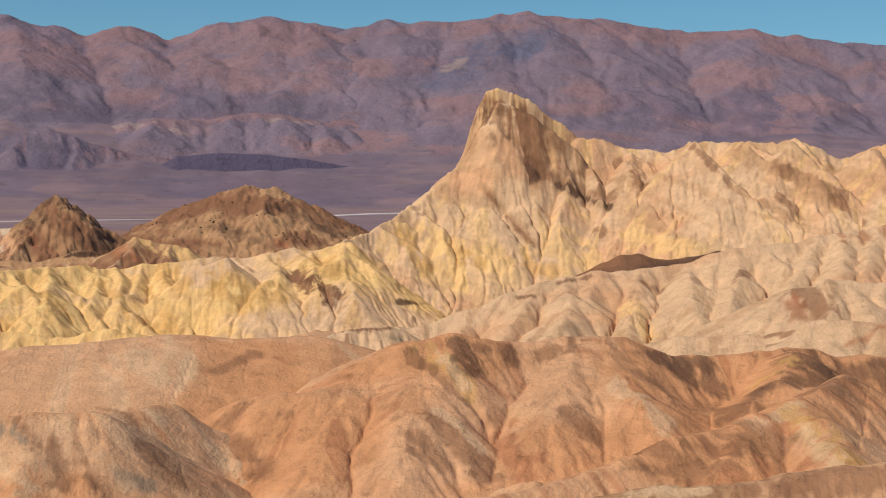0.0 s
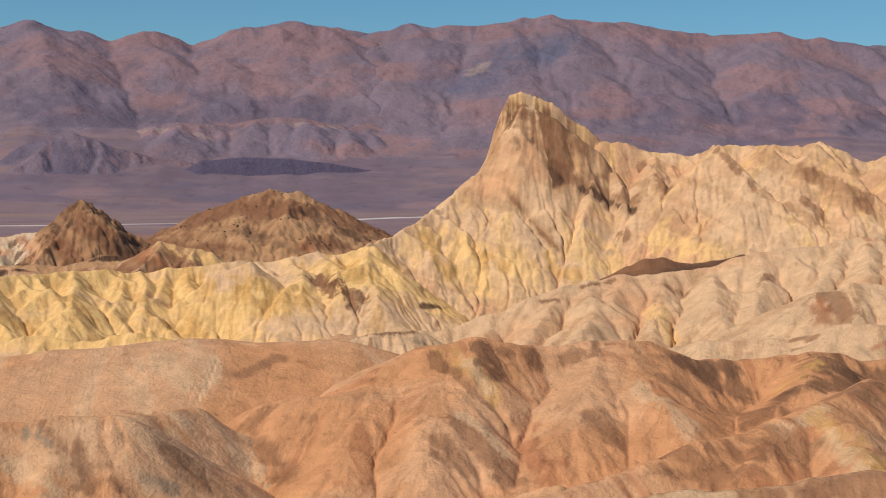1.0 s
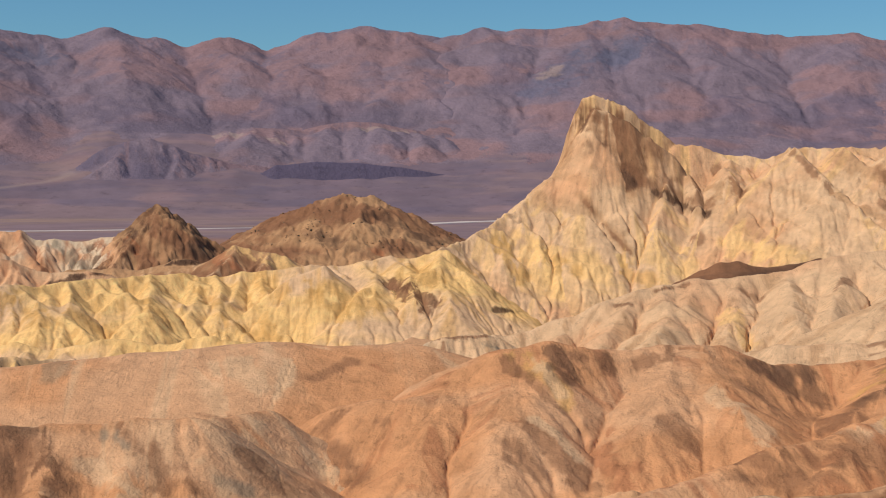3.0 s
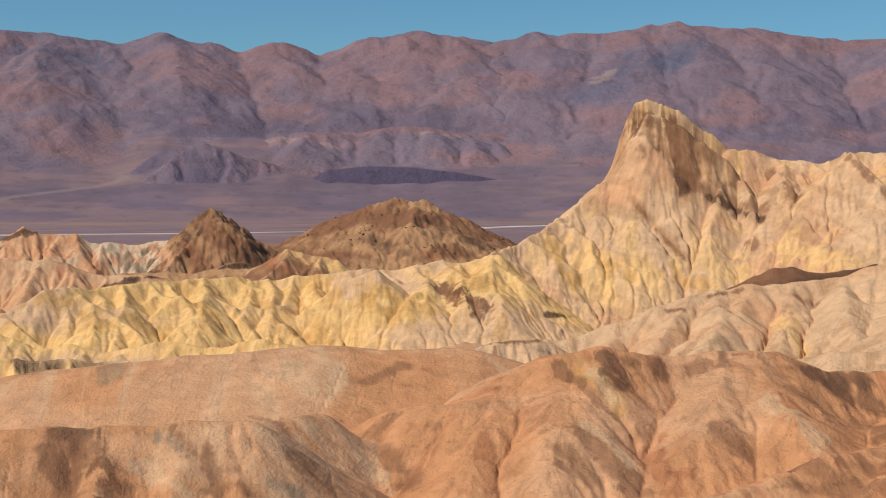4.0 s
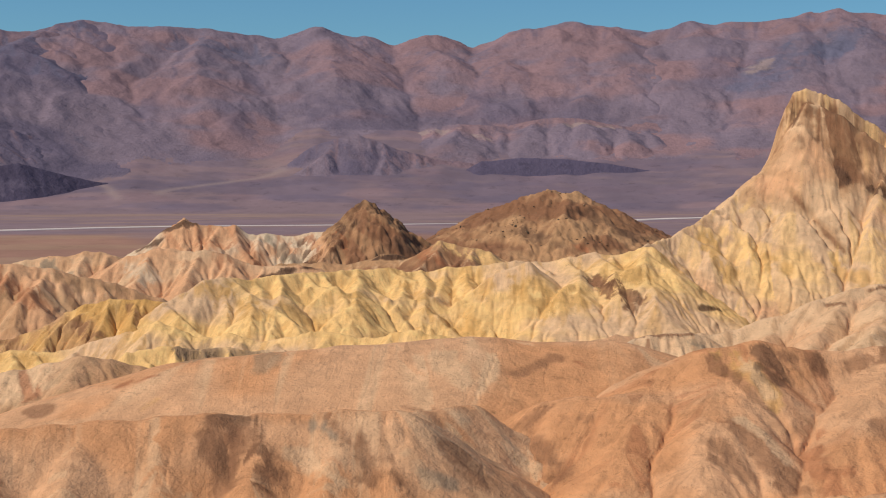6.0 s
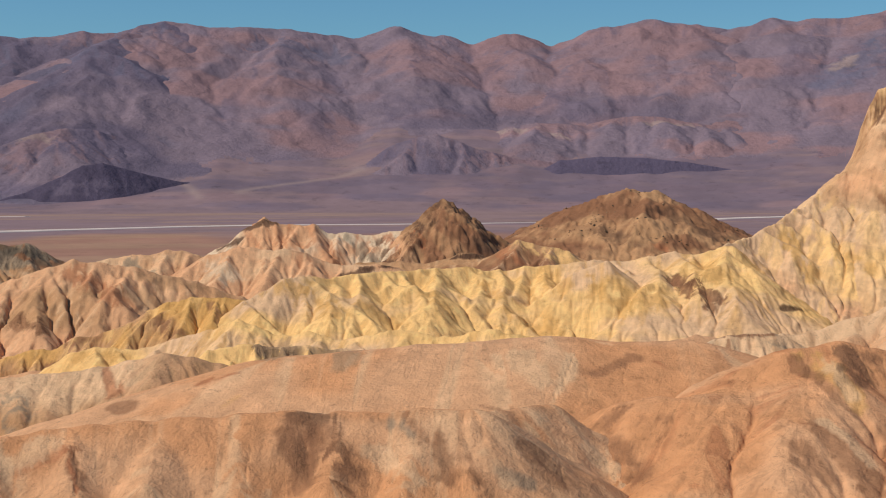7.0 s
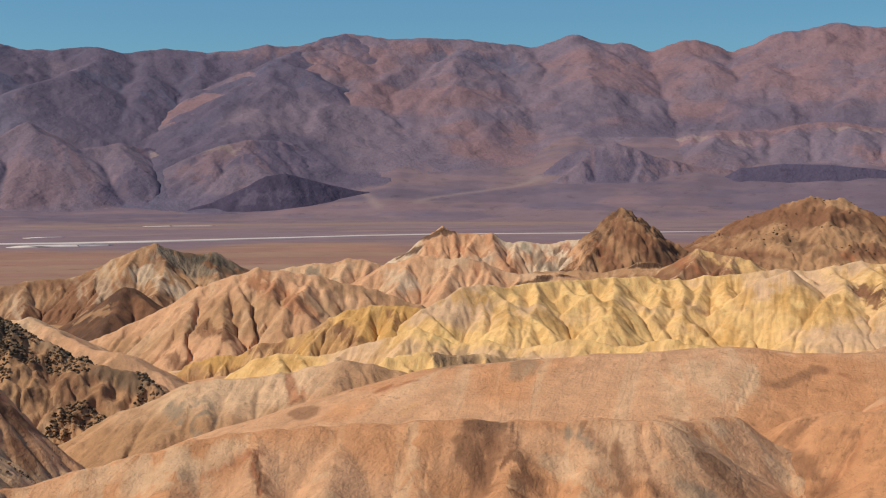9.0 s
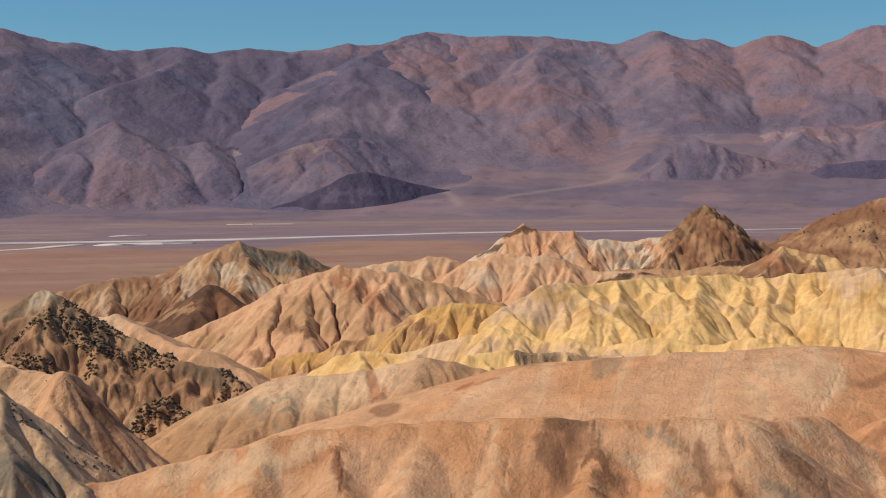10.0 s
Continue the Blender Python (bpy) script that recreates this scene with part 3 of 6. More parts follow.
h.ridge(0.45, 22, (-2519, 3468, 479.0), (-2363, 3121, 311.0), (-2316, 2871, 198.3), (-2247, 2658, 98.6), (-2269, 2546, 47.0))
h.ridge(0.45, 22, (-2687, 3313, 465.2), (-2519, 2964, 294.1), (-2432, 2733, 183.8), (-2332, 2505, 73.8))
h.ridge(0.45, 22, (-2819, 3178, 486.9), (-2618, 2862, 322.1), (-2495, 2570, 182.0), (-2390, 2355, 75.6))
h.ridge(0.45, 22, (-1692, 3064, 188.9), (-1784, 3002, 162.0), (-1807, 2882, 107.0), (-1818, 2752, 48.7))
h.ridge(0.45, 22, (-1690, 2950, 182.3), (-1618, 2986, 156.0), (-1532, 2992, 117.3))
h.spurs(0, 150, 600, 0.38, lean=0, k=0.43, soft=14, twigs=0.6)
h.patch("rose", 83.4, (-2111, 3759, 485.3), (-1652, 3729, 348.0), hard=0)
h.patch("slate", 107.6, (-2558, 2859, 334.3), (-2115, 2639, 110.3), hard=0, cap=1)
h.patch("plum", 107.3, (-2301, 2990, 259.0), (-1873, 2862, 107.8), hard=0)
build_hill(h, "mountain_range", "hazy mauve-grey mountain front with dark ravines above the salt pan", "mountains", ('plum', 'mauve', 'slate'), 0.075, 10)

# low mauve foothill with reddish slopes on the desert fan
h = Hill(211, rill=(2, 28), rough=(5, 60), blend=4, rain=(7, 80, 0.004, 0.02), crag=(5, 70))
h.ridge(0.7, 4, (-1041, 3121, 92.7), (-978.9, 3137, 138.1), (-928.8, 3149, 157.7), (-878.3, 3161, 166.9), (-827.7, 3171, 151.5), (-776.8, 3181, 129.6), (-700.1, 3194, 109.1), (-610.2, 3207, 97.6))
h.ridge(0.7, 4, (-928.8, 3149, 157.7), (-932.0, 3071, 118.0), (-958.3, 3029, 92.5))
h.ridge(0.7, 4, (-827.7, 3171, 147.6), (-798.7, 3110, 112.1), (-801.9, 3072, 92.9))
h.spurs(0, 40, 40, 0.55, lean=0, k=0.9, soft=3, twigs=0.5)
h.patch("rose", 29.1, (-722.0, 3174, 106.3), (-622.2, 3202, 98.8), hard=0.2)
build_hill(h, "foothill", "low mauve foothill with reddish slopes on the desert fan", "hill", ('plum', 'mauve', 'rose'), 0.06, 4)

# small mauve foothill on the desert fan
h = Hill(248, rill=(2, 28), rough=(5, 60), blend=3, rain=(7, 80, 0.004, 0.02))
h.ridge(0.5, 5, (-494.9, 3404, 119.1), (-427.5, 3413, 135.6), (-360.0, 3421, 141.1), (-279.1, 3429, 127.6))
h.spurs(0, 60, 70, 0.2, lean=0, k=0.5, soft=4, twigs=0.3)
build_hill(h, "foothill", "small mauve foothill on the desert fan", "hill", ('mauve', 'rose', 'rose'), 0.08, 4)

# flat-topped dark lava hill lying on the desert fan
h = Hill(285, rill=(0.2, 18), rough=(1.5, 30), blend=2)
h.ridge(0.9, 4, (-646.6, 3160, 75.6), (-590.3, 3172, 103.8), (-502.3, 3189, 111.7), (-401.3, 3205, 109.3), (-312.7, 3217, 99.3), (-192.5, 3229, 79.1))
h.ridge(0.9, 4, (-599.8, 3153, 69.3), (-487.3, 3176, 82.3), (-361.6, 3196, 83.8), (-235.6, 3211, 71.4))
build_hill(h, "lava_flow", "flat-topped dark lava hill lying on the desert fan", "hill", ('lava', 'lava', 'lava'), 0.06, 3)

# dark charcoal cinder hill at the foot of the range
h = Hill(322, rill=(1.5, 20), rough=(3, 40), blend=3)
h.ridge(0.8, 4, (-1652, 2564, 19.0), (-1608, 2602, 37.2), (-1564, 2639, 62.7), (-1513, 2679, 92.2), (-1480, 2704, 97.0), (-1433, 2740, 83.7), (-1384, 2774, 66.6), (-1329, 2812, 54.2))
h.patch("plum", 18.1, (-1526, 2619, 45.3), (-1415, 2680, 44.7), hard=0)
build_hill(h, "cinder_hill", "dark charcoal cinder hill at the foot of the range", "hill", ('cinder', 'cinder', 'lava'), 0.07, 4)

# low reddish-mauve foothills below the range
h = Hill(1395, rill=(2, 28), rough=(5, 60), blend=4, rain=(7, 80, 0.004, 0.02), crag=(5, 70))
h.ridge(0.5, 5, (-838.9, 3439, 165.4), (-774.0, 3454, 189.4), (-708.4, 3468, 199.8), (-628.7, 3484, 192.7), (-534.5, 3499, 177.2))
h.ridge(0.5, 5, (-595.2, 3530, 197.2), (-499.3, 3545, 215.1), (-402.4, 3557, 213.4), (-318.6, 3566, 197.4), (-234.2, 3572, 186.9))
h.ridge(0.5, 5, (-479.9, 3406, 126.4), (-386.7, 3418, 140.7), (-306.0, 3426, 138.7), (-238.4, 3432, 125.7))
h.spurs(0, 55, 120, 0.3, lean=0, k=0.5, soft=4, twigs=0.6)
h.spurs(1, 55, 120, 0.3, lean=0, k=0.5, soft=4, twigs=0.6)
h.patch("wash", 12.1, (-788.9, 3430, 179.0), (-614.7, 3406, 160.6), hard=0.2)
h.patch("wash", 12.3, (-424.8, 3509, 194.8), (-316.1, 3539, 190.9), hard=0.2)
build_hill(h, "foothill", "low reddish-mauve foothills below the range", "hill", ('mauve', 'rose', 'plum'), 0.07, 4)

# rugged mauve-grey foothills at the mouth of a canyon
h = Hill(1432, rill=(2, 28), rough=(5, 60), blend=4, rain=(7, 80, 0.004, 0.02), crag=(5, 70))
h.ridge(0.55, 5, (-1558, 3044, 124.7), (-1589, 3016, 155.9), (-1639, 2968, 177.5), (-1688, 2918, 180.2), (-1735, 2869, 169.6), (-1781, 2818, 146.0), (-1818, 2777, 107.0), (-1861, 2725, 68.6))
h.ridge(0.55, 5, (-1939, 2890, 160.4), (-1979, 2807, 176.0), (-2017, 2725, 159.4), (-2052, 2642, 122.6), (-2083, 2559, 84.4))
h.ridge(0.55, 5, (-2156, 2694, 224.0), (-2186, 2628, 189.9), (-2220, 2550, 150.2), (-2246, 2485, 111.7), (-2283, 2382, 74.7))
h.ridge(0.5, 5, (-1495, 3165, 117.6), (-1413, 3186, 144.2), (-1304, 3210, 153.6), (-1222, 3226, 134.7))
h.spurs(0, 60, 170, 0.36, lean=0, k=0.55, soft=4, twigs=0.7)
h.spurs(1, 60, 170, 0.36, lean=0, k=0.55, soft=4, twigs=0.7)
h.spurs(2, 60, 170, 0.36, lean=0, k=0.55, soft=4, twigs=0.7)
h.patch("rose", 32.7, (-1699, 2859, 155.6), (-1724, 2750, 105.9), hard=0)
h.patch("wash", 13.4, (-1905, 2839, 148.4), (-1697, 2856, 151.6), hard=0.1)
build_hill(h, "foothill", "rugged mauve-grey foothills at the mouth of a canyon", "hill", ('mauve', 'plum', 'rose'), 0.07, 4)

# sharp pale-tan badlands butte with a brown cliff-topped peak and fluted flanks
h = Hill(359, rill=(0.4, 8), rough=(1.4, 10), blend=1.2, strata=('tan', 7, 0.42, 0.4), rain=(0.65, 90, 0.0021, 0.01), crag=(1.3, 7))
h.ridge(1.25, 1.0, (227.8, 628.0, 95.2), (209.5, 632.7, 92.2), (197.3, 635.6, 93.2), (190.7, 637.0, 92.1), (181.2, 639.0, 87.8), (174.0, 640.4, 88.5), (166.7, 641.7, 92.1), (158.1, 643.2, 95.1), (149.5, 644.6, 93.8), (132.1, 647.0, 94.7), (122.0, 648.2, 94.9), (111.9, 649.2, 93.3), (101.8, 650.1, 89.2), (94.2, 650.7, 90.2), (81.3, 651.5, 92.1), (68.4, 652.0, 95.2), (60.7, 652.2, 95.9))
h.ridge(3.2, 0.6, (60.7, 652.2, 97.0), (55.5, 652.1, 101.4), (45.1, 652.0, 108.3), (38.5, 651.8, 112.8), (30.8, 651.4, 116.2), (24.3, 651.1, 118.2), (19.6, 650.8, 116.7), (16.1, 650.5, 111.0), (13.6, 650.4, 100.7), (11.0, 650.2, 91.2), (8.5, 649.9, 81.4))
h.ridge(1.35, 0.8, (8.5, 644.9, 81.4), (3.9, 640.4, 76.8), (-3.7, 632.9, 72.5), (-11.1, 625.2, 66.9), (-20.6, 614.9, 60.4), (-32.1, 601.8, 54.4), (-43.1, 588.4, 50.2))
h.ridge(1.8, 3, (25.2, 648.5, 112.7), (30.6, 647.8, 109.7), (39.6, 646.5, 105.1), (48.5, 645.1, 98.5), (58.6, 643.3, 90.9))
h.ridge(1.6, 2, (57.5, 638.4, 84.2), (55.5, 631.3, 77.2), (53.5, 625.8, 71.7))
h.ridge(1.6, 2, (66.1, 637.6, 82.5), (68.5, 630.8, 75.5), (69.2, 623.5, 68.9))
h.ridge(1.6, 2, (81.7, 637.8, 85.9), (83.0, 631.0, 79.4), (84.2, 624.4, 73.0))
h.ridge(1.0, 1.5, (26.7, 645.4, 90.0), (35.1, 633.0, 77.4), (40.7, 620.7, 65.2))
h.ridge(0.85, 0.8, (9.5, 640.9, 84.8), (19.9, 627.7, 71.1), (31.9, 616.2, 59.1), (39.8, 604.7, 48.8), (47.5, 594.1, 37.5))
h.ridge(0.8, 0.8, (-0.1, 634.0, 74.6), (9.8, 617.9, 60.1), (19.3, 603.7, 48.7), (30.8, 591.2, 37.7))
h.ridge(0.8, 0.8, (-7.5, 628.0, 67.7), (-2.4, 612.0, 53.0), (7.3, 598.0, 41.8), (14.3, 587.8, 33.1))
h.ridge(0.8, 0.8, (-18.4, 617.7, 61.2), (-16.8, 603.8, 50.9), (-9.3, 589.9, 39.8), (-2.1, 580.0, 31.3))
h.ridge(0.9, 0.8, (54.5, 624.6, 71.4), (48.7, 612.1, 58.2), (44.4, 601.4, 46.6), (35.6, 592.9, 37.6))
h.ridge(0.9, 0.8, (80.1, 630.9, 75.2), (74.1, 621.6, 65.4), (68.3, 613.2, 57.0), (57.7, 603.2, 46.6), (47.6, 595.1, 37.5))
h.ridge(0.85, 0.8, (83.1, 635.6, 83.9), (90.0, 621.5, 70.4), (96.9, 609.3, 58.6), (101.4, 599.5, 49.5))
h.ridge(0.8, 0.8, (111.8, 635.2, 93.7), (122.4, 618.0, 80.5), (131.4, 601.8, 68.7), (140.1, 587.5, 59.2))
h.ridge(0.75, 0.8, (117.8, 626.0, 84.1), (112.7, 614.8, 70.7), (105.2, 600.9, 54.2))
h.ridge(0.75, 0.8, (124.3, 614.6, 75.6), (120.0, 604.2, 63.7), (115.6, 592.8, 49.9))
h.ridge(0.8, 0.8, (132.3, 631.3, 93.5), (144.3, 617.4, 82.3), (153.0, 602.9, 71.2), (163.9, 589.6, 62.6))
h.ridge(0.8, 0.8, (153.3, 625.5, 94.5), (162.6, 612.8, 83.2), (171.3, 600.0, 72.5), (175.2, 588.5, 61.8))
h.ridge(0.8, 0.8, (135.4, 609.1, 68.5), (130.2, 601.1, 59.1), (126.2, 592.7, 50.0))
h.ridge(0.8, 0.8, (185.3, 614.7, 91.6), (188.2, 601.2, 78.6), (190.6, 585.8, 64.8))
h.groove(0.7, 0.9, (26.4, 637.7), (34.5, 620.8), (40.2, 611.1), (42.0, 601.5))
h.groove(0.7, 0.9, (15.0, 631.0), (24.5, 616.6), (35.0, 604.3))
h.groove(0.7, 0.9, (86.2, 620.5), (94.2, 607.5), (98.5, 596.1))
h.groove(0.7, 0.9, (102.6, 632.3), (99.4, 618.6), (99.0, 599.6))
h.groove(0.7, 0.9, (133.0, 621.8), (144.1, 604.9), (151.5, 595.8))
h.spurs(0, 16, 40, 0.62, lean=30, k=0.95, soft=0.6, twigs=0.7)
h.spurs(2, 12, 34, 0.6, lean=24, k=0.95, soft=0.6, twigs=0.7)
h.patch("tan", 11, (32.8, 643.2, 104.0), (50.5, 638.8, 91.4), hard=0.2)
h.patch("tan", 9, (21.5, 646.0, 107.9), (40.0, 633.0, 84.9), hard=0.2)
h.patch("tan", 4, (12.6, 649.0, 100.2), (12.1, 641.3, 89.9), hard=0.1)
h.patch("brown", 7, (21.5, 648.5, 110.5), (26.3, 637.3, 94.9), hard=0.1)
h.patch("brown", 6, (35.4, 643.5, 104.0), (50.6, 641.4, 95.2), hard=0.05)
h.patch("brown", 7, (27.8, 645.2, 107.9), (41.3, 633.7, 86.2), hard=0.05)
h.patch("dark", 3, (18.2, 648.9, 110.5), (23.7, 635.8, 93.6), hard=0.15)
h.patch("dark", 2.5, (25.1, 639.5, 100.0), (37.5, 633.0, 84.9), hard=0.1)
h.patch("brown", 3.5, (37.5, 633.0, 84.9), (52.5, 630.9, 76.2), hard=0.2)
h.patch("tan", 5, (60.5, 636.8, 82.6), (84.5, 626.8, 75.2), hard=0.1)
h.patch("brown", 4.6, (55.2, 633.6, 79.5), (69.5, 626.1, 70.2), hard=0.15)
h.patch("brown", 2.5, (79.0, 643.9, 84.7), (86.9, 625.9, 74.8), hard=0.2)
h.patch("dark", 2.1, (36.7, 631.1, 81.9), (39.9, 629.4, 78.7), hard=0.5, cap=1)
h.patch("dark", 2.0, (49.9, 629.7, 75.0), (58.5, 627.2, 71.4), hard=0.5, cap=1)
h.patch("dark", 2.1, (63.6, 628.2, 68.9), (71.6, 621.5, 65.4), hard=0.5, cap=1)
h.patch("brown", 2.5, (66.9, 611.3, 55.9), (70.0, 539.4, 46.1), hard=0.3)
h.patch("tan", 2, (17.4, 626.4, 74.4), (38.6, 604.6, 50.0), hard=0.2)
h.patch("brown", 1.0, (19.8, 624.1, 71.1), (39.0, 603.5, 48.8), hard=0.3)
h.patch("tan", 2.5, (-0.1, 630.6, 71.7), (17.0, 606.7, 53.4), hard=0.1)
h.patch("tan", 4, (130.5, 628.2, 90.4), (145.9, 613.7, 80.6), hard=0.15)
h.patch("brown", 3.5, (146.3, 615.5, 82.6), (166.4, 599.6, 71.8), hard=0.2)
h.patch("tan", 4, (152.3, 610.2, 77.8), (161.2, 597.8, 70.9), hard=0.15)
h.patch("brown", 2.5, (163.6, 597.7, 70.8), (170.9, 585.6, 61.1), hard=0.3)
h.patch("brown", 1.5, (110.7, 633.5, 92.4), (123.8, 612.2, 75.6), hard=0.2)
h.patch("tan", 2, (123.7, 611.7, 75.2), (149.3, 587.2, 59.8), hard=0.15)
h.patch("brown", 2, (143.5, 603.0, 71.1), (149.9, 589.8, 61.6), hard=0.2)
h.patch("tan", 2.5, (108.9, 647.5, 91.1), (117.7, 647.1, 92.7), hard=0.2)
h.patch("yellow", 9, (7.3, 602.9, 48.7), (23.7, 590.9, 40.0), hard=0.1)
h.patch("yellow", 9, (-9.6, 608.5, 53.1), (0.2, 591.7, 39.7), hard=0.1)
h.patch("yellow", 8, (48.2, 604.0, 51.3), (57.1, 596.0, 42.2), hard=0.1)
h.patch("yellow", 6, (81.8, 604.5, 53.9), (99.2, 586.0, 49.0), hard=0.1)
h.patch("gold", 4, (9.7, 599.9, 46.4), (14.3, 593.6, 42.1), hard=0.2)
h.patch("gold", 4, (38.1, 595.1, 41.0), (45.0, 592.1, 40.1), hard=0.2)
h.patch("gold", 4, (-15.7, 604.8, 51.3), (-8.6, 591.4, 41.1), hard=0.2)
h.patch("gold", 3, (-28.4, 586.7, 42.2), (-25.1, 564.0, 36.1), hard=0.2)
build_hill(h, "butte", "sharp pale-tan badlands butte with a brown cliff-topped peak and fluted flanks", "butte", ('cream', 'pink', 'yellow'), 0.045, 0.6)

# long pale-yellow badlands ridge cut by many sharp gullies
h = Hill(396, rill=(0.4, 6), rough=(1.8, 12), blend=0.8, rain=(0.6, 100, 0.0024, 0.03), crag=(0.8, 7))
h.ridge(0.85, 0.9, (-38.5, 588.7, 51.2), (-43.1, 588.3, 50.2), (-52.4, 587.2, 47.9), (-66.2, 585.3, 48.4), (-77.6, 583.5, 45.6), (-100.1, 579.2, 43.4), (-122.2, 574.2, 41.3), (-143.6, 568.4, 40.9), (-164.3, 561.9, 40.1), (-174.5, 558.4, 39.4))
h.ridge(0.85, 0.9, (-142.3, 567.4, 42.0), (-153.6, 557.7, 41.5), (-170.0, 542.5, 41.7), (-182.3, 530.4, 40.1), (-189.2, 523.3, 39.1), (-197.5, 514.4, 40.4), (-202.4, 508.9, 39.8), (-207.2, 503.4, 35.8), (-213.5, 496.0, 32.5))
h.ridge(0.85, 0.7, (-158.7, 545.4, 26.3), (-145.3, 547.3, 30.0), (-134.0, 548.6, 31.4), (-120.5, 549.9, 27.5), (-107.0, 550.9, 22.7), (-97.9, 551.4, 17.5))
h.ridge(0.85, 0.7, (-90.1, 558.8, 30.0), (-76.5, 559.0, 32.9), (-65.2, 558.9, 35.8), (-53.9, 558.6, 32.9), (-45.0, 558.2, 27.3))
h.ridge(0.85, 0.7, (-196.7, 520.1, 24.4), (-185.9, 522.1, 28.0), (-175.1, 524.0, 29.7), (-160.0, 526.3, 27.2), (-146.9, 527.9, 22.1))
h.ridge(0.85, 0.7, (-52.4, 587.2, 47.9), (-60.2, 573.1, 37.6), (-68.1, 562.4, 29.4), (-80.9, 557.4, 20.8), (-89.0, 552.3, 14.7))
h.ridge(0.85, 0.7, (-66.2, 585.3, 48.4), (-71.7, 573.3, 39.8), (-82.9, 571.8, 35.3), (-94.6, 560.0, 25.0), (-107.0, 554.5, 16.5))
h.ridge(0.85, 0.7, (-43.1, 588.3, 50.2), (-41.9, 572.3, 40.1), (-41.0, 560.1, 32.0), (-46.7, 548.8, 24.2), (-57.6, 547.8, 17.6))
h.ridge(0.85, 0.7, (-85.5, 558.9, 46.2), (-98.5, 556.7, 40.9), (-112.2, 547.6, 30.5), (-122.7, 545.4, 24.1), (-114.4, 536.9, 16.4))
h.spurs(0, 10, 52, 0.4, lean=12, k=0.64, soft=0.5, twigs=0.7)
h.spurs(1, 10, 46, 0.4, lean=12, k=0.64, soft=0.5, twigs=0.7)
h.spurs(2, 8, 24, 0.42, lean=14, k=0.66, soft=0.5, twigs=0.8)
h.spurs(3, 8, 24, 0.42, lean=14, k=0.66, soft=0.5, twigs=0.8)
h.spurs(4, 8, 24, 0.42, lean=14, k=0.66, soft=0.5, twigs=0.8)
h.groove(0.48, 0.58, (-69.7, 575.4), (-72.8, 547.2), (-81.5, 532.2), (-91.2, 527.1))
h.groove(0.48, 0.58, (-99.4, 574.7), (-101.0, 546.4), (-110.7, 540.0), (-113.1, 521.2))
h.groove(0.48, 0.58, (-127.2, 566.0), (-126.9, 545.2), (-129.1, 518.5))
h.groove(0.48, 0.58, (-39.9, 576.1), (-36.5, 560.0), (-41.7, 540.4))
h.patch("brown", 3.2, (-60.0, 563.9, 37.7), (-52.1, 561.5, 39.1), hard=0.5, cap=1)
h.patch("brown", 2.6, (-57.7, 563.0, 37.7), (-44.1, 545.8, 29.7), hard=0.5, cap=1)
h.patch("brown", 2.4, (-51.9, 560.2, 38.1), (-40.2, 549.1, 32.2), hard=0.45, cap=1)
h.patch("dark", 1.3, (-17.4, 557.8, 28.9), (-8.0, 568.1, 27.3), hard=0.5, cap=1)
# gold facets: the shaded sides of the spurs put into the colour
h.patch("gold", 5, (-82.8, 551.4, 39.3), (-66.6, 545.7, 32.4), hard=0.2)
h.patch("gold", 4, (-113.7, 571.5, 39.5), (-100.9, 552.7, 36.6), hard=0.2)
h.patch("gold", 4, (-86.7, 548.3, 35.6), (-76.7, 540.4, 28.3), hard=0.2)
h.patch("gold", 3, (-120.4, 537.5, 27.5), (-105.9, 532.3, 19.6), hard=0.2)
h.patch("gold", 4, (-52.5, 578.2, 44.7), (-42.4, 564.2, 40.2), hard=0.2)
h.patch("gold", 2.5, (-115.9, 559.5, 32.3), (-99.2, 531.7, 19.9), hard=0.2)
h.patch("gold", 4, (-201.8, 506.1, 38.2), (-192.9, 507.0, 35.1), hard=0.2)
h.patch("gold", 3, (-188.2, 506.7, 33.1), (-175.3, 495.7, 28.1), hard=0.2)
h.patch("gold", 2.5, (-134.0, 556.8, 35.6), (-124.7, 546.7, 32.1), hard=0.2)
h.patch("gold", 3, (-168.8, 509.4, 31.1), (-157.2, 508.1, 23.0), hard=0.15)
h.patch("gold", 3, (-149.9, 529.0, 34.2), (-138.9, 521.8, 26.4), hard=0.15)
build_hill(h, "ridge", "long pale-yellow badlands ridge cut by many sharp gullies", "ridge", ('yellow', 'cream', 'gold'), 0.04, 0.55)

# golden-ochre badlands ridge with steep flutes
h = Hill(433, rill=(0.5, 6), rough=(1.0, 12), blend=0.8, rain=(0.6, 100, 0.004, 0.01), crag=(1.0, 8))
h.ridge(0.95, 1, (-310.3, 484.1, 8.8), (-299.0, 487.4, 11.7), (-292.2, 489.3, 12.5), (-283.0, 491.7, 16.9), (-273.9, 493.9, 18.0), (-260.2, 497.0, 23.8), (-253.3, 498.3, 28.4), (-246.5, 499.6, 31.0), (-237.4, 501.2, 33.3), (-223.8, 503.2, 33.3), (-214.7, 504.4, 31.7), (-203.5, 505.6, 28.7))
h.ridge(0.9, 1, (-253.3, 498.3, 28.4), (-255.3, 487.4, 22.1), (-252.9, 478.1, 16.6))
h.ridge(0.9, 1, (-237.4, 501.2, 33.3), (-234.6, 490.1, 26.9), (-233.2, 477.1, 19.7))
h.ridge(0.9, 1, (-223.8, 503.2, 33.3), (-221.5, 492.7, 27.1), (-219.0, 487.1, 23.5))
h.spurs(0, 9, 20, 0.65, lean=-8, k=1, soft=0.6, twigs=0.4)
h.patch("brown", 2.5, (-281.3, 490.8, 16.2), (-273.3, 492.8, 17.4), hard=0.3)
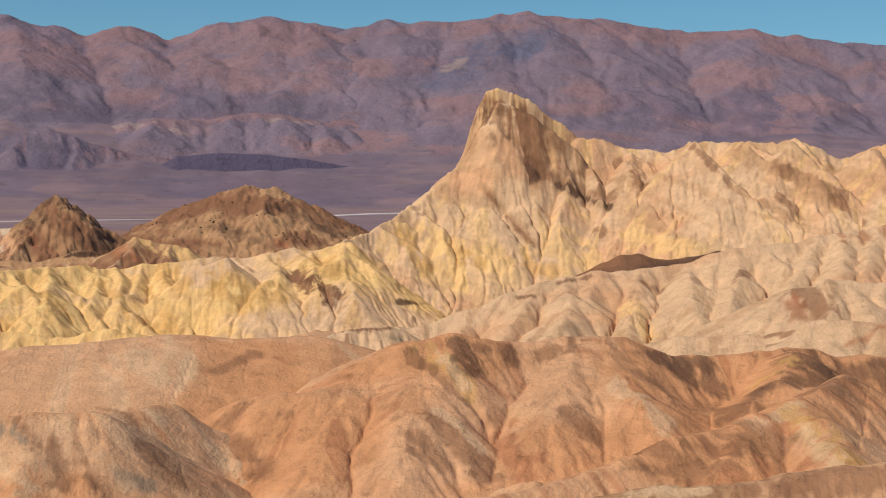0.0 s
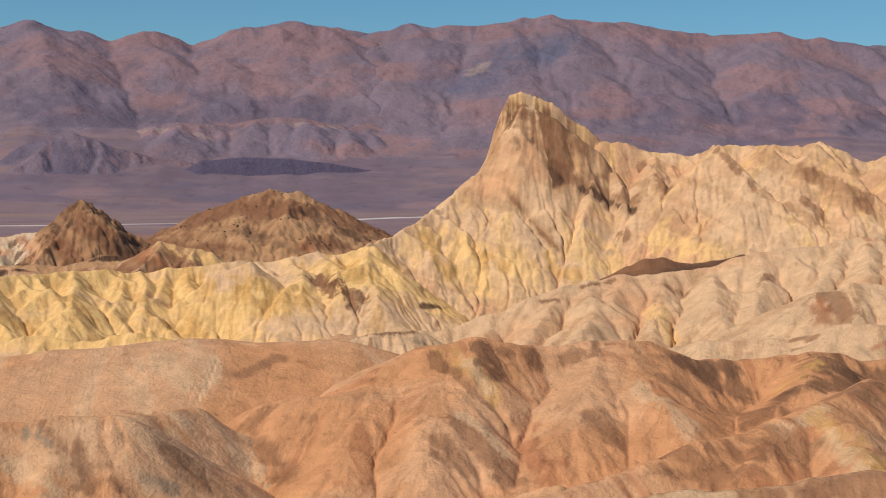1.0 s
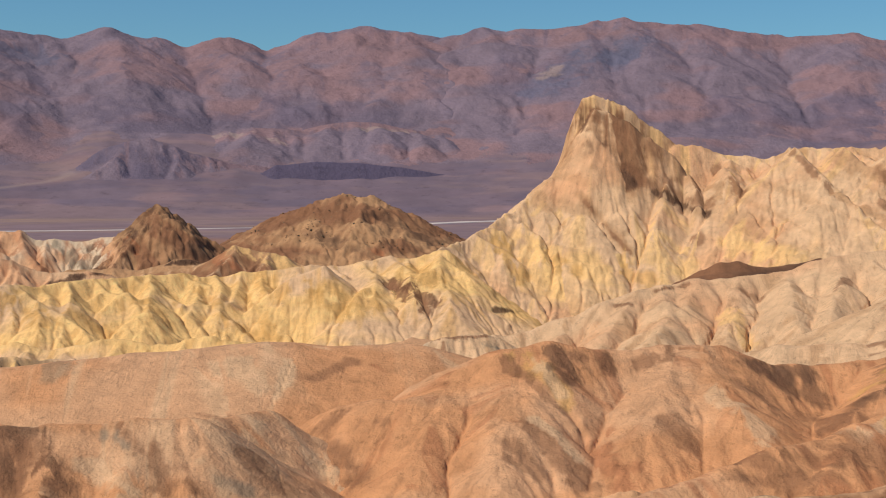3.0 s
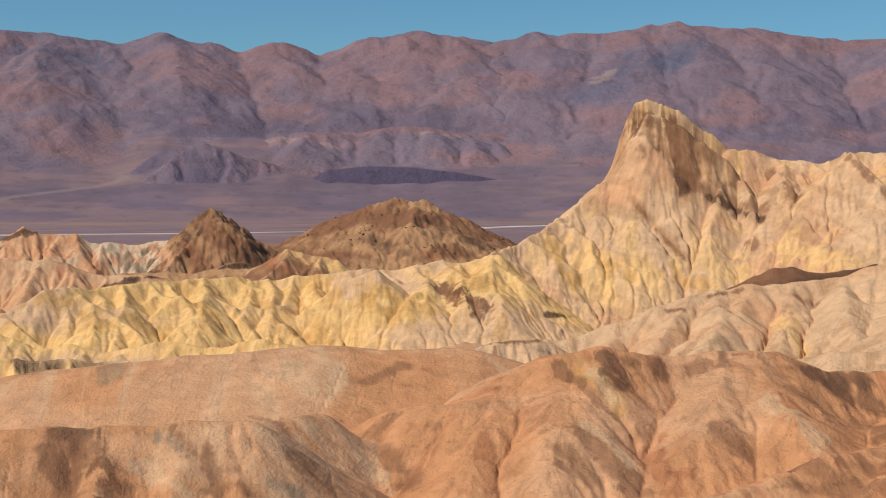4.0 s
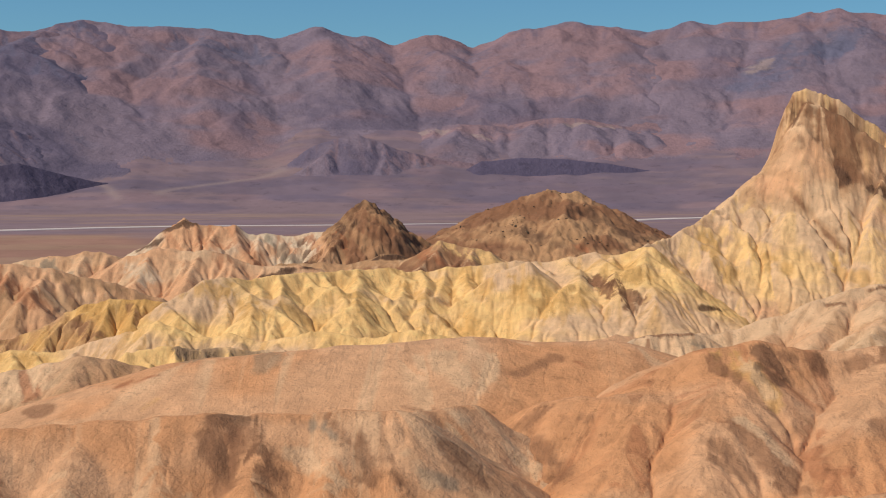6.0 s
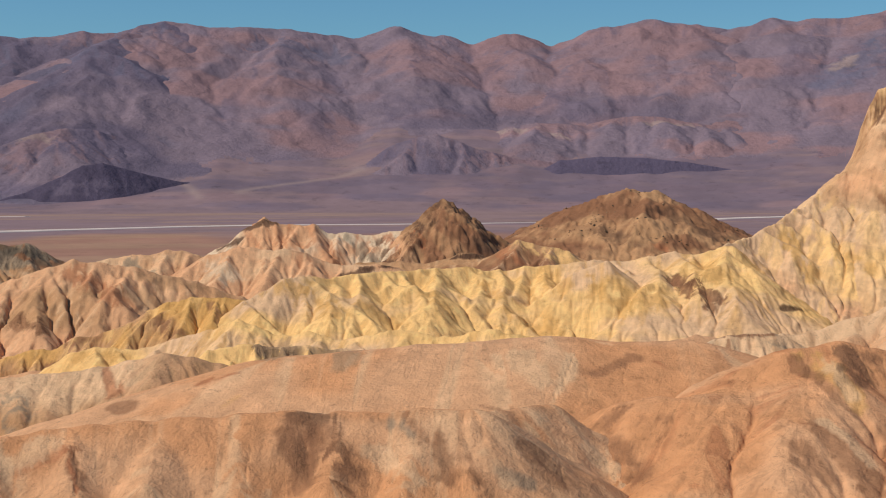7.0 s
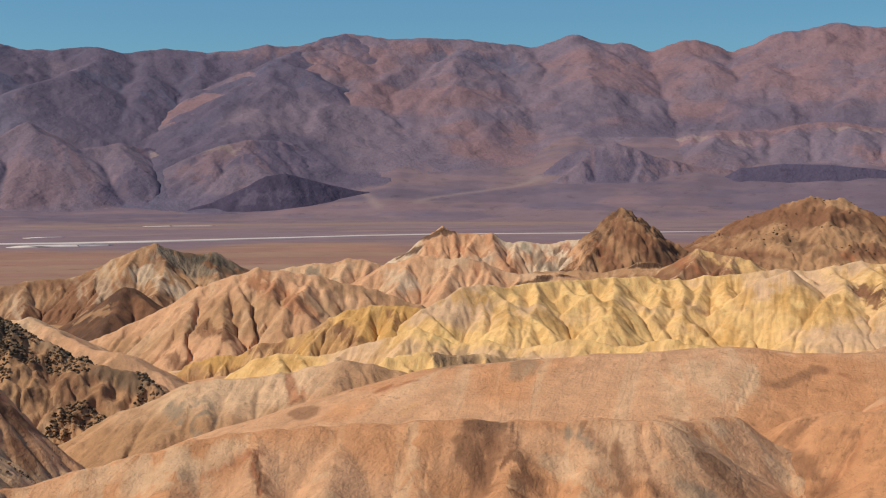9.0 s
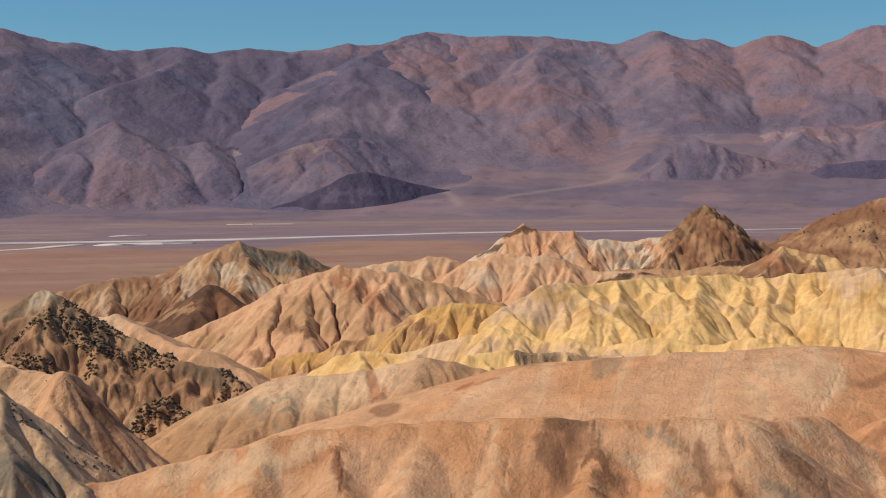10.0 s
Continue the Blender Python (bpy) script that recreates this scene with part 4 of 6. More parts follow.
h.patch("brown", 1.7, (-288.4, 482.9, 7.3), (-284.4, 482.7, 8.0), hard=0.4)
h.patch("brown", 2.2, (-247.5, 491.6, 26.3), (-235.3, 481.5, 21.3), hard=0.2)
h.patch("brown", 1.9, (-229.6, 500.1, 31.7), (-220.4, 490.2, 25.3), hard=0.2)
build_hill(h, "ridge", "golden-ochre badlands ridge with steep flutes", "ridge", ('gold', 'tan', 'yellow'), 0.04, 0.6)

# low yellow badlands ridge with rounded noses
h = Hill(470, rill=(0.4, 6), rough=(1.0, 12), blend=0.8, rain=(0.6, 100, 0.003, 0.01), crag=(1.0, 8))
h.ridge(0.8, 1, (-261.5, 437.8, 13.7), (-252.9, 439.2, 18.6), (-244.3, 440.4, 20.7), (-231.5, 441.8, 20.1), (-218.7, 443.0, 22.9), (-203.8, 443.8, 28.1), (-193.3, 444.1, 31.2), (-187.1, 444.2, 29.9), (-180.9, 444.2, 26.3), (-168.5, 443.9, 28.0), (-156.4, 443.2, 26.3))
h.ridge(0.8, 1, (-156.4, 443.2, 26.3), (-139.1, 443.7, 29.2), (-120.3, 443.4, 27.8), (-105.6, 442.6, 30.6), (-89.5, 441.0, 28.8))
h.ridge(1.1, 0.6, (-183.7, 399.8, 27.1), (-175.7, 403.4, 28.1), (-170.0, 405.8, 28.4), (-166.0, 407.5, 27.5), (-156.2, 411.3, 28.1), (-146.4, 414.9, 26.7), (-139.8, 417.2, 26.4))
h.ridge(0.8, 1, (-193.3, 444.1, 31.2), (-194.7, 437.6, 27.6), (-195.5, 430.1, 23.6))
h.ridge(0.8, 1, (-218.7, 443.0, 22.9), (-220.2, 437.2, 19.7), (-222.5, 433.0, 17.2))
h.spurs(0, 11, 22, 0.5, lean=20, k=0.7, soft=0.7, twigs=0.5)
h.spurs(1, 11, 22, 0.5, lean=20, k=0.7, soft=0.7, twigs=0.5)
h.spurs(2, 10, 12, 0.6, lean=0, k=1.1, soft=0.6, twigs=0)
h.patch("olive", 3.0, (-168.2, 406.1, 27.6), (-161.3, 405.3, 25.4), hard=0.5, cap=1)
h.patch("olive", 2.2, (-162.2, 407.6, 26.8), (-147.3, 412.3, 25.2), hard=0.3)
h.patch("gold", 2.0, (-251.3, 436.4, 17.4), (-234.0, 438.0, 18.0), hard=0.2)
h.patch("olive", 3, (-175.2, 439.1, 23.3), (-93.0, 269.6, 43.6), hard=0.15)
h.patch("olive", 2, (-169.0, 405.9, 27.5), (-112.9, 274.9, 42.8), hard=0.4)
build_hill(h, "ridge", "low yellow badlands ridge with rounded noses", "ridge", ('yellow', 'cream', 'gold'), 0.045, 0.6)

# pink and cream badlands hill with pleated slopes
h = Hill(507, rill=(0.4, 8), rough=(1.6, 12), blend=1, rain=(0.8, 110, 0.0035, 0.008), crag=(1.0, 8))
h.ridge(0.72, 1.5, (-406.3, 520.1, -0.0), (-390.7, 529.2, 9.5), (-374.8, 537.9, 18.5), (-361.0, 545.0, 26.1), (-347.0, 551.9, 34.7), (-332.8, 558.4, 39.8), (-323.2, 562.5, 42.0), (-311.3, 567.4, 40.9), (-299.2, 572.1, 39.6), (-284.7, 577.4, 34.9), (-265.2, 583.9, 29.7), (-255.3, 586.9, 25.9))
h.ridge(0.75, 1.5, (-361.0, 545.0, 26.1), (-353.1, 528.2, 16.6), (-344.5, 510.6, 6.5), (-342.7, 499.3, 0.7))
h.ridge(0.75, 1.5, (-347.0, 551.9, 34.7), (-340.7, 532.3, 24.2), (-332.2, 514.1, 13.9), (-320.1, 503.8, 6.0))
h.ridge(0.75, 1.5, (-332.8, 558.4, 39.8), (-326.7, 538.1, 29.2), (-316.1, 520.4, 18.8), (-304.4, 509.8, 10.8))
h.ridge(0.75, 1.5, (-323.2, 562.5, 42.0), (-307.0, 549.0, 31.3), (-295.0, 532.1, 20.8))
h.ridge(0.75, 1.5, (-311.3, 567.4, 40.9), (-292.5, 553.5, 28.9), (-280.9, 536.4, 18.5))
h.spurs(0, 18, 36, 0.55, lean=0, k=0.85, soft=1, twigs=0.6)
h.groove(0.56, 0.64, (-348.9, 540.6), (-342.5, 523.4), (-331.6, 508.6))
h.groove(0.56, 0.64, (-335.7, 548.2), (-327.3, 527.1), (-317.2, 512.8))
h.groove(0.56, 0.64, (-321.0, 553.3), (-311.9, 537.3), (-303.4, 527.2))
h.patch("brown", 3.0, (-327.1, 524.3, 20.4), (-313.0, 517.5, 16.8), hard=0.3, cap=1)
h.patch("rust", 4.4, (-320.0, 556.8, 38.1), (-289.8, 543.2, 27.3), hard=0.1)
h.patch("brown", 3.0, (-337.1, 508.3, 9.5), (-320.2, 499.5, 4.2), hard=0.2)
h.patch("tan", 5.1, (-292.1, 569.4, 35.3), (-260.3, 585.4, 28.5), hard=0.1)
build_hill(h, "hill", "pink and cream badlands hill with pleated slopes", "hill", ('pink', 'tan', 'cream'), 0.045, 0.8)

# pale pink-grey badlands hill with pleated slopes
h = Hill(544, rill=(0.4, 8), rough=(1.6, 12), blend=1, rain=(0.8, 110, 0.0035, 0.008), crag=(1.0, 8))
h.ridge(0.7, 1.5, (-398.6, 693.6, 29.8), (-386.8, 698.4, 31.7), (-368.8, 705.2, 36.0), (-350.7, 711.6, 38.8), (-335.6, 716.6, 36.9), (-326.5, 719.4, 33.4))
h.ridge(0.75, 1.5, (-350.7, 711.6, 38.8), (-350.4, 696.8, 31.2), (-348.9, 686.7, 25.7))
h.spurs(0, 14, 30, 0.55, lean=0, k=0.85, soft=1, twigs=0.4)
h.patch("grey", 3.1, (-370.1, 700.8, 33.7), (-349.0, 687.0, 26.3), hard=0.2)
build_hill(h, "hill", "pale pink-grey badlands hill with pleated slopes", "hill", ('pink', 'cream', 'tan'), 0.05, 1)

# salmon-pink badlands hill with soft pleats
h = Hill(581, rill=(0.4, 8), rough=(1.6, 12), blend=1, rain=(0.8, 110, 0.0035, 0.008), crag=(1.0, 8))
h.ridge(0.68, 1.5, (-343.8, 683.4, 23.0), (-332.0, 687.1, 28.5), (-317.2, 691.4, 37.6), (-305.3, 694.7, 40.4), (-293.5, 697.7, 40.7), (-278.7, 701.2, 40.7), (-266.9, 703.7, 37.8), (-255.2, 706.0, 33.0), (-237.5, 709.1, 32.6), (-220.0, 711.8, 31.6))
h.ridge(0.7, 1.5, (-305.3, 694.7, 40.4), (-301.9, 679.3, 33.2), (-301.1, 663.1, 25.5))
h.ridge(0.7, 1.5, (-278.7, 701.2, 40.7), (-278.9, 685.5, 33.3), (-275.6, 669.7, 25.7))
h.ridge(0.7, 1.5, (-266.9, 703.7, 37.8), (-262.5, 691.8, 31.7), (-264.6, 681.1, 26.6))
h.spurs(0, 20, 40, 0.5, lean=0, k=0.8, soft=1, twigs=0.6)
h.patch("white", 4.4, (-314.0, 684.4, 32.7), (-296.4, 674.1, 27.8), hard=0.1)
h.patch("dark", 1.8, (-245.5, 696.2, 27.4), (-223.0, 711.6, 32.1), hard=0.5, cap=1)
h.patch("dark", 1.5, (-236.3, 705.5, 30.5), (-214.1, 712.4, 32.8), hard=0.5, cap=1)
build_hill(h, "hill", "salmon-pink badlands hill with soft pleats", "hill", ('pink', 'cream', 'rust'), 0.05, 1)

# pink and white badlands ridge with dark weathered rock at its end
h = Hill(618, rill=(0.4, 8), rough=(1.6, 12), blend=1, strata=('rust', 6, 0.8, 0.4), rain=(0.8, 110, 0.0035, 0.008), crag=(1.0, 8))
h.ridge(0.75, 1.2, (-362.1, 802.1, 34.1), (-351.8, 804.8, 39.1), (-344.9, 806.5, 42.5), (-341.4, 807.3, 48.1), (-334.5, 809.0, 52.3), (-327.7, 810.5, 50.5), (-322.6, 811.7, 49.1), (-305.5, 815.2, 49.1), (-295.2, 817.2, 43.6), (-285.0, 819.0, 45.0), (-271.4, 821.2, 42.3), (-254.5, 823.6, 45.1), (-242.7, 825.0, 47.2))
h.ridge(1.7, 0.6, (-348.2, 812.5, 42.6), (-343.4, 813.9, 48.9), (-337.3, 815.7, 52.4), (-331.2, 817.4, 50.3))
h.ridge(0.8, 1.2, (-322.6, 811.7, 49.1), (-325.0, 799.0, 42.4), (-323.4, 786.0, 35.6))
h.ridge(0.8, 1.2, (-305.5, 815.2, 49.1), (-295.8, 798.9, 39.3), (-285.0, 788.6, 31.7))
h.ridge(0.8, 1.2, (-271.4, 821.2, 42.3), (-263.4, 807.4, 34.3), (-262.1, 792.7, 26.8))
h.spurs(0, 13, 34, 0.55, lean=10, k=0.9, soft=1, twigs=0.5)
h.patch("dark", 4.8, (-341.9, 806.8, 48.1), (-329.8, 809.2, 50.9), hard=0.6, cap=1)
h.patch("dark", 3.5, (-358.7, 798.8, 34.4), (-343.6, 794.7, 40.3), hard=0.5, cap=1)
h.patch("rust", 3.4, (-256.4, 818.6, 42.2), (-239.3, 796.1, 30.3), hard=0.2)
h.patch("grey", 3.4, (-283.4, 814.3, 42.1), (-261.0, 800.1, 29.7), hard=0.2)
h.patch("dark", 2.5, (-262.9, 816.8, 38.9), (-249.7, 796.9, 28.5), hard=0.3)
build_hill(h, "ridge", "pink and white badlands ridge with dark weathered rock at its end", "ridge", ('pink', 'white', 'rust'), 0.045, 1)

# jagged dark brown rock peak above pink badlands
h = Hill(655, rill=(1.8, 7), rough=(2.6, 6), blend=0.8, strata=('tan', 5, 0.6, 0.5), rain=(0.9, 60, 0.003, 0.005), crag=(1.6, 7))
h.ridge(1.15, 0.6, (-252.3, 822.2, 38.7), (-244.1, 824.0, 47.5), (-236.0, 825.8, 55.2), (-227.8, 827.5, 63.2), (-225.9, 827.9, 65.0), (-220.7, 828.9, 61.8), (-211.6, 830.6, 56.4), (-198.7, 832.8, 45.2), (-188.4, 834.4, 38.6), (-182.7, 835.3, 35.0))
h.ridge(1.05, 0.8, (-225.9, 827.9, 65.0), (-226.8, 811.5, 52.8), (-233.0, 797.9, 43.4), (-235.5, 783.5, 34.4))
h.ridge(1.05, 0.8, (-236.0, 825.8, 55.2), (-240.4, 811.4, 44.4), (-245.6, 794.8, 33.6))
h.ridge(1.05, 0.8, (-220.7, 828.9, 61.8), (-212.5, 808.0, 46.4), (-211.2, 790.8, 36.0))
h.spurs(0, 11, 30, 0.6, lean=10, k=0.9, soft=0.8, twigs=0.5)
h.patch("tan", 4.6, (-244.5, 813.6, 42.6), (-229.5, 785.6, 31.1), hard=0.2)
h.patch("pink", 4.1, (-248.1, 808.5, 37.8), (-234.1, 778.8, 28.9), hard=0.2)
h.patch("rust", 2.5, (-237.7, 807.9, 44.6), (-226.3, 791.9, 34.1), hard=0.2)
# dark right slope: the peak's shaded side put into the colour
h.patch("dark", 5.1, (-217.1, 825.5, 55.7), (-193.6, 825.2, 39.3), hard=0.2)
h.patch("dark", 2.1, (-227.7, 827.1, 61.6), (-224.4, 822.2, 57.4), hard=0.4)
h.patch("rust", 3, (-189.9, 803.0, 32.7), (-164.7, 742.6, 38.6), hard=0.15)
build_hill(h, "peak", "jagged dark brown rock peak above pink badlands", "peak", ('brown', 'dark', 'tan'), 0.045, 1)

# rounded dark brown hill with a tan shoulder on its lit side and black outcrops
h = Hill(692, rill=(1.0, 8), rough=(2.0, 9), blend=1, rain=(1.0, 70, 0.003, 0.005), crag=(1.6, 7))
h.ridge(0.5, 6, (-219.9, 913.9, 23.2), (-205.6, 915.5, 29.8), (-191.3, 916.8, 39.0), (-176.9, 917.9, 49.0), (-158.8, 919.0, 58.8), (-140.6, 919.8, 65.8), (-126.0, 920.1, 68.8), (-111.4, 920.2, 67.4), (-96.8, 920.1, 61.0), (-78.4, 919.7, 51.0), (-67.4, 919.3, 44.0), (-52.7, 918.5, 38.3))
h.ridge(0.55, 4, (-158.8, 919.0, 58.8), (-160.8, 889.8, 44.6), (-147.6, 853.8, 29.2))
h.ridge(0.55, 4, (-126.0, 920.1, 68.8), (-124.8, 885.4, 52.1), (-130.7, 854.9, 39.4), (-141.7, 839.3, 31.8))
h.ridge(0.55, 4, (-111.4, 920.2, 67.4), (-96.4, 883.0, 48.8), (-99.0, 845.4, 33.4))
h.ridge(0.55, 4, (-144.3, 919.6, 43.5), (-122.7, 922.7, 36.2), (-104.6, 925.0, 28.8))
h.spurs(0, 26, 50, 0.4, lean=0, k=0.6, soft=2, twigs=0.4)
# tan left and dark right paint the sunlit and shaded sides into the rock
h.patch("tan", 9, (-181.6, 884.4, 37.7), (-458.2, 2892.0, 19.9), hard=0.1)
h.patch("tan", 6, (-449.5, 2911.1, 23.1), (-115.6, 913.8, 64.3), hard=0.05)
h.patch("dark", 6, (-141.2, 869.2, 42.4), (-110.8, 850.4, 35.1), hard=0.15)
h.patch("dark", 8, (-98.9, 893.9, 52.3), (-73.7, 886.0, 39.9), hard=0.1)
h.patch("rust", 3, (-121.4, 853.5, 35.4), (-94.2, 852.3, 35.2), hard=0.1)
h.patch("brown", 2.5, (-187.2, 885.4, 36.5), (-143.6, 744.3, 37.3), hard=0.15)
build_hill(h, "hill", "rounded dark brown hill with a tan shoulder on its lit side and black outcrops", "hill", ('brown', 'tan', 'brown'), 0.05, 1.4)
HILLS["dome"] = h

# low brown and tan badlands hummocks with streaked slopes
h = Hill(729, rill=(0.4, 8), rough=(1.6, 12), blend=1, rain=(0.8, 110, 0.0035, 0.008), crag=(1.0, 8))
h.ridge(0.6, 1.5, (-205.1, 752.6, 28.9), (-190.2, 753.2, 31.4), (-178.3, 753.6, 34.5), (-170.8, 753.7, 39.3), (-163.3, 753.8, 43.9), (-155.8, 753.8, 41.8), (-148.3, 753.7, 40.7), (-136.2, 753.4, 38.4), (-127.2, 753.1, 33.9), (-109.0, 752.1, 32.0))
h.ridge(0.5, 1.5, (-255.0, 758.3, 31.2), (-237.8, 761.4, 30.5), (-220.5, 764.2, 29.3), (-205.8, 766.3, 32.6), (-199.8, 767.1, 35.0), (-188.0, 768.5, 34.1), (-179.0, 769.5, 32.2))
h.ridge(0.7, 1, (-163.3, 753.8, 43.9), (-166.0, 738.9, 37.5), (-168.3, 723.5, 31.2))
h.ridge(0.7, 1, (-148.3, 753.7, 40.7), (-148.5, 739.5, 34.6), (-152.6, 730.9, 30.8))
h.spurs(0, 15, 30, 0.45, lean=10, k=0.8, soft=0.8, twigs=0.4)
h.spurs(1, 15, 24, 0.4, lean=10, k=0.8, soft=0.8, twigs=0.3)
h.patch("dark", 2.0, (-202.0, 763.7, 33.7), (-185.0, 768.8, 34.1), hard=0.5, cap=1)
h.patch("rust", 3.8, (-170.9, 747.4, 38.5), (-158.6, 731.8, 32.1), hard=0.1)
h.patch("yellow", 3.4, (-142.8, 740.6, 36.1), (-129.5, 749.1, 34.2), hard=0.2)
h.patch("brown", 2.6, (-159.3, 748.9, 41.4), (-148.3, 738.8, 34.7), hard=0.2)
h.patch("yellow", 4, (-158.8, 751.2, 41.3), (-140.5, 752.4, 38.4), hard=0.1)
h.patch("dark", 2, (-201.4, 762.8, 33.2), (-188.1, 768.1, 34.4), hard=0.4, cap=1)
build_hill(h, "hill", "low brown and tan badlands hummocks with streaked slopes", "hill", ('tan', 'brown', 'cream'), 0.05, 1)

# tan fluted badlands hill with a grey-green rock cap
h = Hill(766, rill=(0.4, 8), rough=(1.6, 12), blend=1, strata=('white', 6, 0.5, 0.4), rain=(0.8, 110, 0.0035, 0.008), crag=(1.0, 8))
h.ridge(0.62, 1.5, (-580.0, 648.5, 13.1), (-563.9, 659.7, 18.7), (-553.0, 667.0, 21.8), (-542.0, 674.2, 24.6), (-530.8, 681.2, 25.3), (-519.5, 688.1, 25.8), (-513.7, 691.5, 28.1), (-499.1, 699.9, 36.2), (-484.3, 708.1, 43.5), (-476.9, 712.0, 45.4), (-466.5, 717.4, 40.9), (-457.5, 721.9, 38.4), (-448.3, 726.3, 39.6), (-439.2, 730.6, 35.5), (-428.5, 735.5, 29.3), (-417.7, 740.3, 23.1))
h.ridge(0.7, 1.5, (-476.9, 712.0, 45.4), (-458.0, 692.1, 32.7), (-446.9, 663.5, 18.8))
h.ridge(0.7, 1.5, (-499.1, 699.9, 36.2), (-485.6, 675.0, 23.4), (-480.8, 651.8, 12.4))
h.ridge(0.7, 1.5, (-519.5, 688.1, 25.8), (-510.5, 670.5, 16.6), (-501.8, 648.4, 5.7))
h.ridge(0.7, 1.5, (-542.0, 674.2, 24.6), (-527.5, 655.8, 14.0), (-519.4, 640.4, 5.9))
h.spurs(0, 20, 42, 0.5, lean=0, k=0.85, soft=1.2, twigs=0.5)
h.patch("grey", 6.3, (-468.3, 707.9, 40.0), (-443.2, 711.5, 30.1), hard=0.4, cap=1)
h.patch("grey", 6.3, (-445.5, 721.7, 36.2), (-431.1, 730.0, 30.9), hard=0.4, cap=1)
h.patch("char", 3.4, (-466.0, 716.6, 41.2), (-430.3, 722.0, 28.1), hard=0.3)
h.patch("brown", 6.8, (-558.8, 658.6, 17.9), (-515.4, 682.6, 22.2), hard=0.1)
h.patch("white", 5.7, (-471.0, 688.1, 29.4), (-446.0, 679.4, 20.8), hard=0.1)
build_hill(h, "hill", "tan fluted badlands hill with a grey-green rock cap", "hill", ('tan', 'brown', 'cream'), 0.045, 1)

# small chocolate-brown cone of loose rock
h = Hill(803, rill=(0.7, 6), rough=(0.8, 6), blend=1, rain=(1.0, 90, 0.004, 0.015))
h.ridge(0.8, 2.5, (-422.2, 577.0, 19.1), (-416.5, 581.1, 26.0), (-411.3, 584.9, 30.1), (-407.4, 587.6, 29.7), (-402.9, 590.7, 25.6), (-394.9, 596.1, 18.3))
h.ridge(0.6, 2, (-410.8, 585.2, 30.0), (-401.9, 562.8, 19.6), (-398.2, 548.3, 13.0))
h.spurs(0, 10, 22, 0.45, lean=10, k=0.7, soft=1, twigs=0.3)
h.patch("tan", 4.2, (-428.0, 570.9, 15.3), (-411.3, 566.6, 20.4), hard=0.2)
build_hill(h, "mound", "small chocolate-brown cone of loose rock", "hill", ('dark', 'brown', 'brown'), 0.05, 0.9)

# small cream clay spur below a rocky slope
h = Hill(840, rill=(0.8, 6), rough=(0.6, 7), blend=1, rain=(0.6, 90, 0.005, 0.02))
h.ridge(0.5, 1.5, (-333.7, 398.8, 31.2), (-325.1, 396.3, 34.4), (-315.1, 393.0, 36.2), (-303.5, 388.9, 33.3), (-283.9, 381.5, 28.9), (-268.0, 374.8, 24.1), (-246.2, 364.7, 20.7))
h.ridge(0.5, 1.5, (-285.1, 373.7, 23.4), (-278.3, 373.8, 29.2), (-264.9, 373.6, 28.3), (-251.7, 373.0, 23.2))
h.spurs(0, 14, 26, 0.4, lean=0, k=0.7, soft=1, twigs=0.3)
build_hill(h, "spur", "small cream clay spur below a rocky slope", "hill", ('cream', 'pink', 'tan'), 0.055, 0.8)

# dark rocky hill slope strewn with black boulders
h = Hill(877, rill=(1.8, 5), rough=(1.6, 5), blend=0.8, rain=(0.6, 90, 0.005, 0.02), crag=(1.6, 7))
h.ridge(0.75, 1, (-317.3, 290.2, 38.4), (-298.9, 293.1, 40.4), (-284.0, 295.0, 45.4), (-271.0, 296.3, 48.1), (-265.4, 296.8, 51.7), (-261.7, 297.0, 53.0), (-257.1, 297.3, 51.6), (-248.8, 297.5, 47.0), (-239.7, 297.7, 42.2), (-228.7, 297.6, 39.4), (-221.5, 297.4, 36.5), (-207.0, 296.6, 33.5), (-199.8, 296.0, 31.4), (-191.8, 295.2, 29.7))
h.ridge(0.75, 1, (-284.0, 295.0, 45.4), (-275.7, 294.6, 41.1), (-267.1, 298.2, 36.5), (-257.5, 298.2, 31.5))
h.ridge(0.75, 1, (-261.7, 297.0, 53.0), (-247.9, 291.8, 45.4), (-231.6, 285.2, 36.6), (-217.2, 282.2, 29.2), (-207.4, 282.6, 24.2))
h.ridge(0.75, 1, (-298.9, 293.1, 40.4), (-285.1, 291.5, 33.3), (-271.9, 290.1, 26.5))
h.ridge(0.75, 1, (-239.7, 297.7, 42.2), (-224.5, 294.2, 34.4), (-211.7, 293.3, 28.0))
h.spurs(0, 11, 24, 0.5, lean=20, k=0.9, soft=0.7, twigs=0.5)
h.patch("white", 2.2, (-262.1, 293.0, 50.1), (-260.5, 296.8, 52.1), hard=0.4)
h.patch("olive", 5, (-266.0, 288.7, 46.6), (-245.5, 286.7, 41.6), hard=0.1)
h.patch("brown", 5, (-260.7, 282.6, 41.4), (-242.3, 282.8, 36.4), hard=0.1)
h.patch("char", 3, (-245.5, 293.4, 43.9), (-233.2, 289.3, 36.0), hard=0.15)
h.patch("char", 2.5, (-256.0, 297.2, 50.7), (-246.1, 296.4, 45.1), hard=0.2)
h.patch("char", 2.5, (-236.5, 291.3, 38.6), (-225.9, 289.0, 32.1), hard=0.15)
h.patch("dark", 2, (-224.2, 280.1, 30.6), (-210.6, 277.9, 25.4), hard=0.3)
h.patch("char", 2, (-214.8, 295.4, 34.7), (-196.4, 295.9, 30.6), hard=0.1)
h.patch("brown", 4, (-233.2, 289.3, 36.0), (-210.6, 287.1, 28.9), hard=0.05)
h.patch("dark", 2, (-264.6, 283.8, 42.6), (-248.6, 277.5, 39.6), hard=0.1)
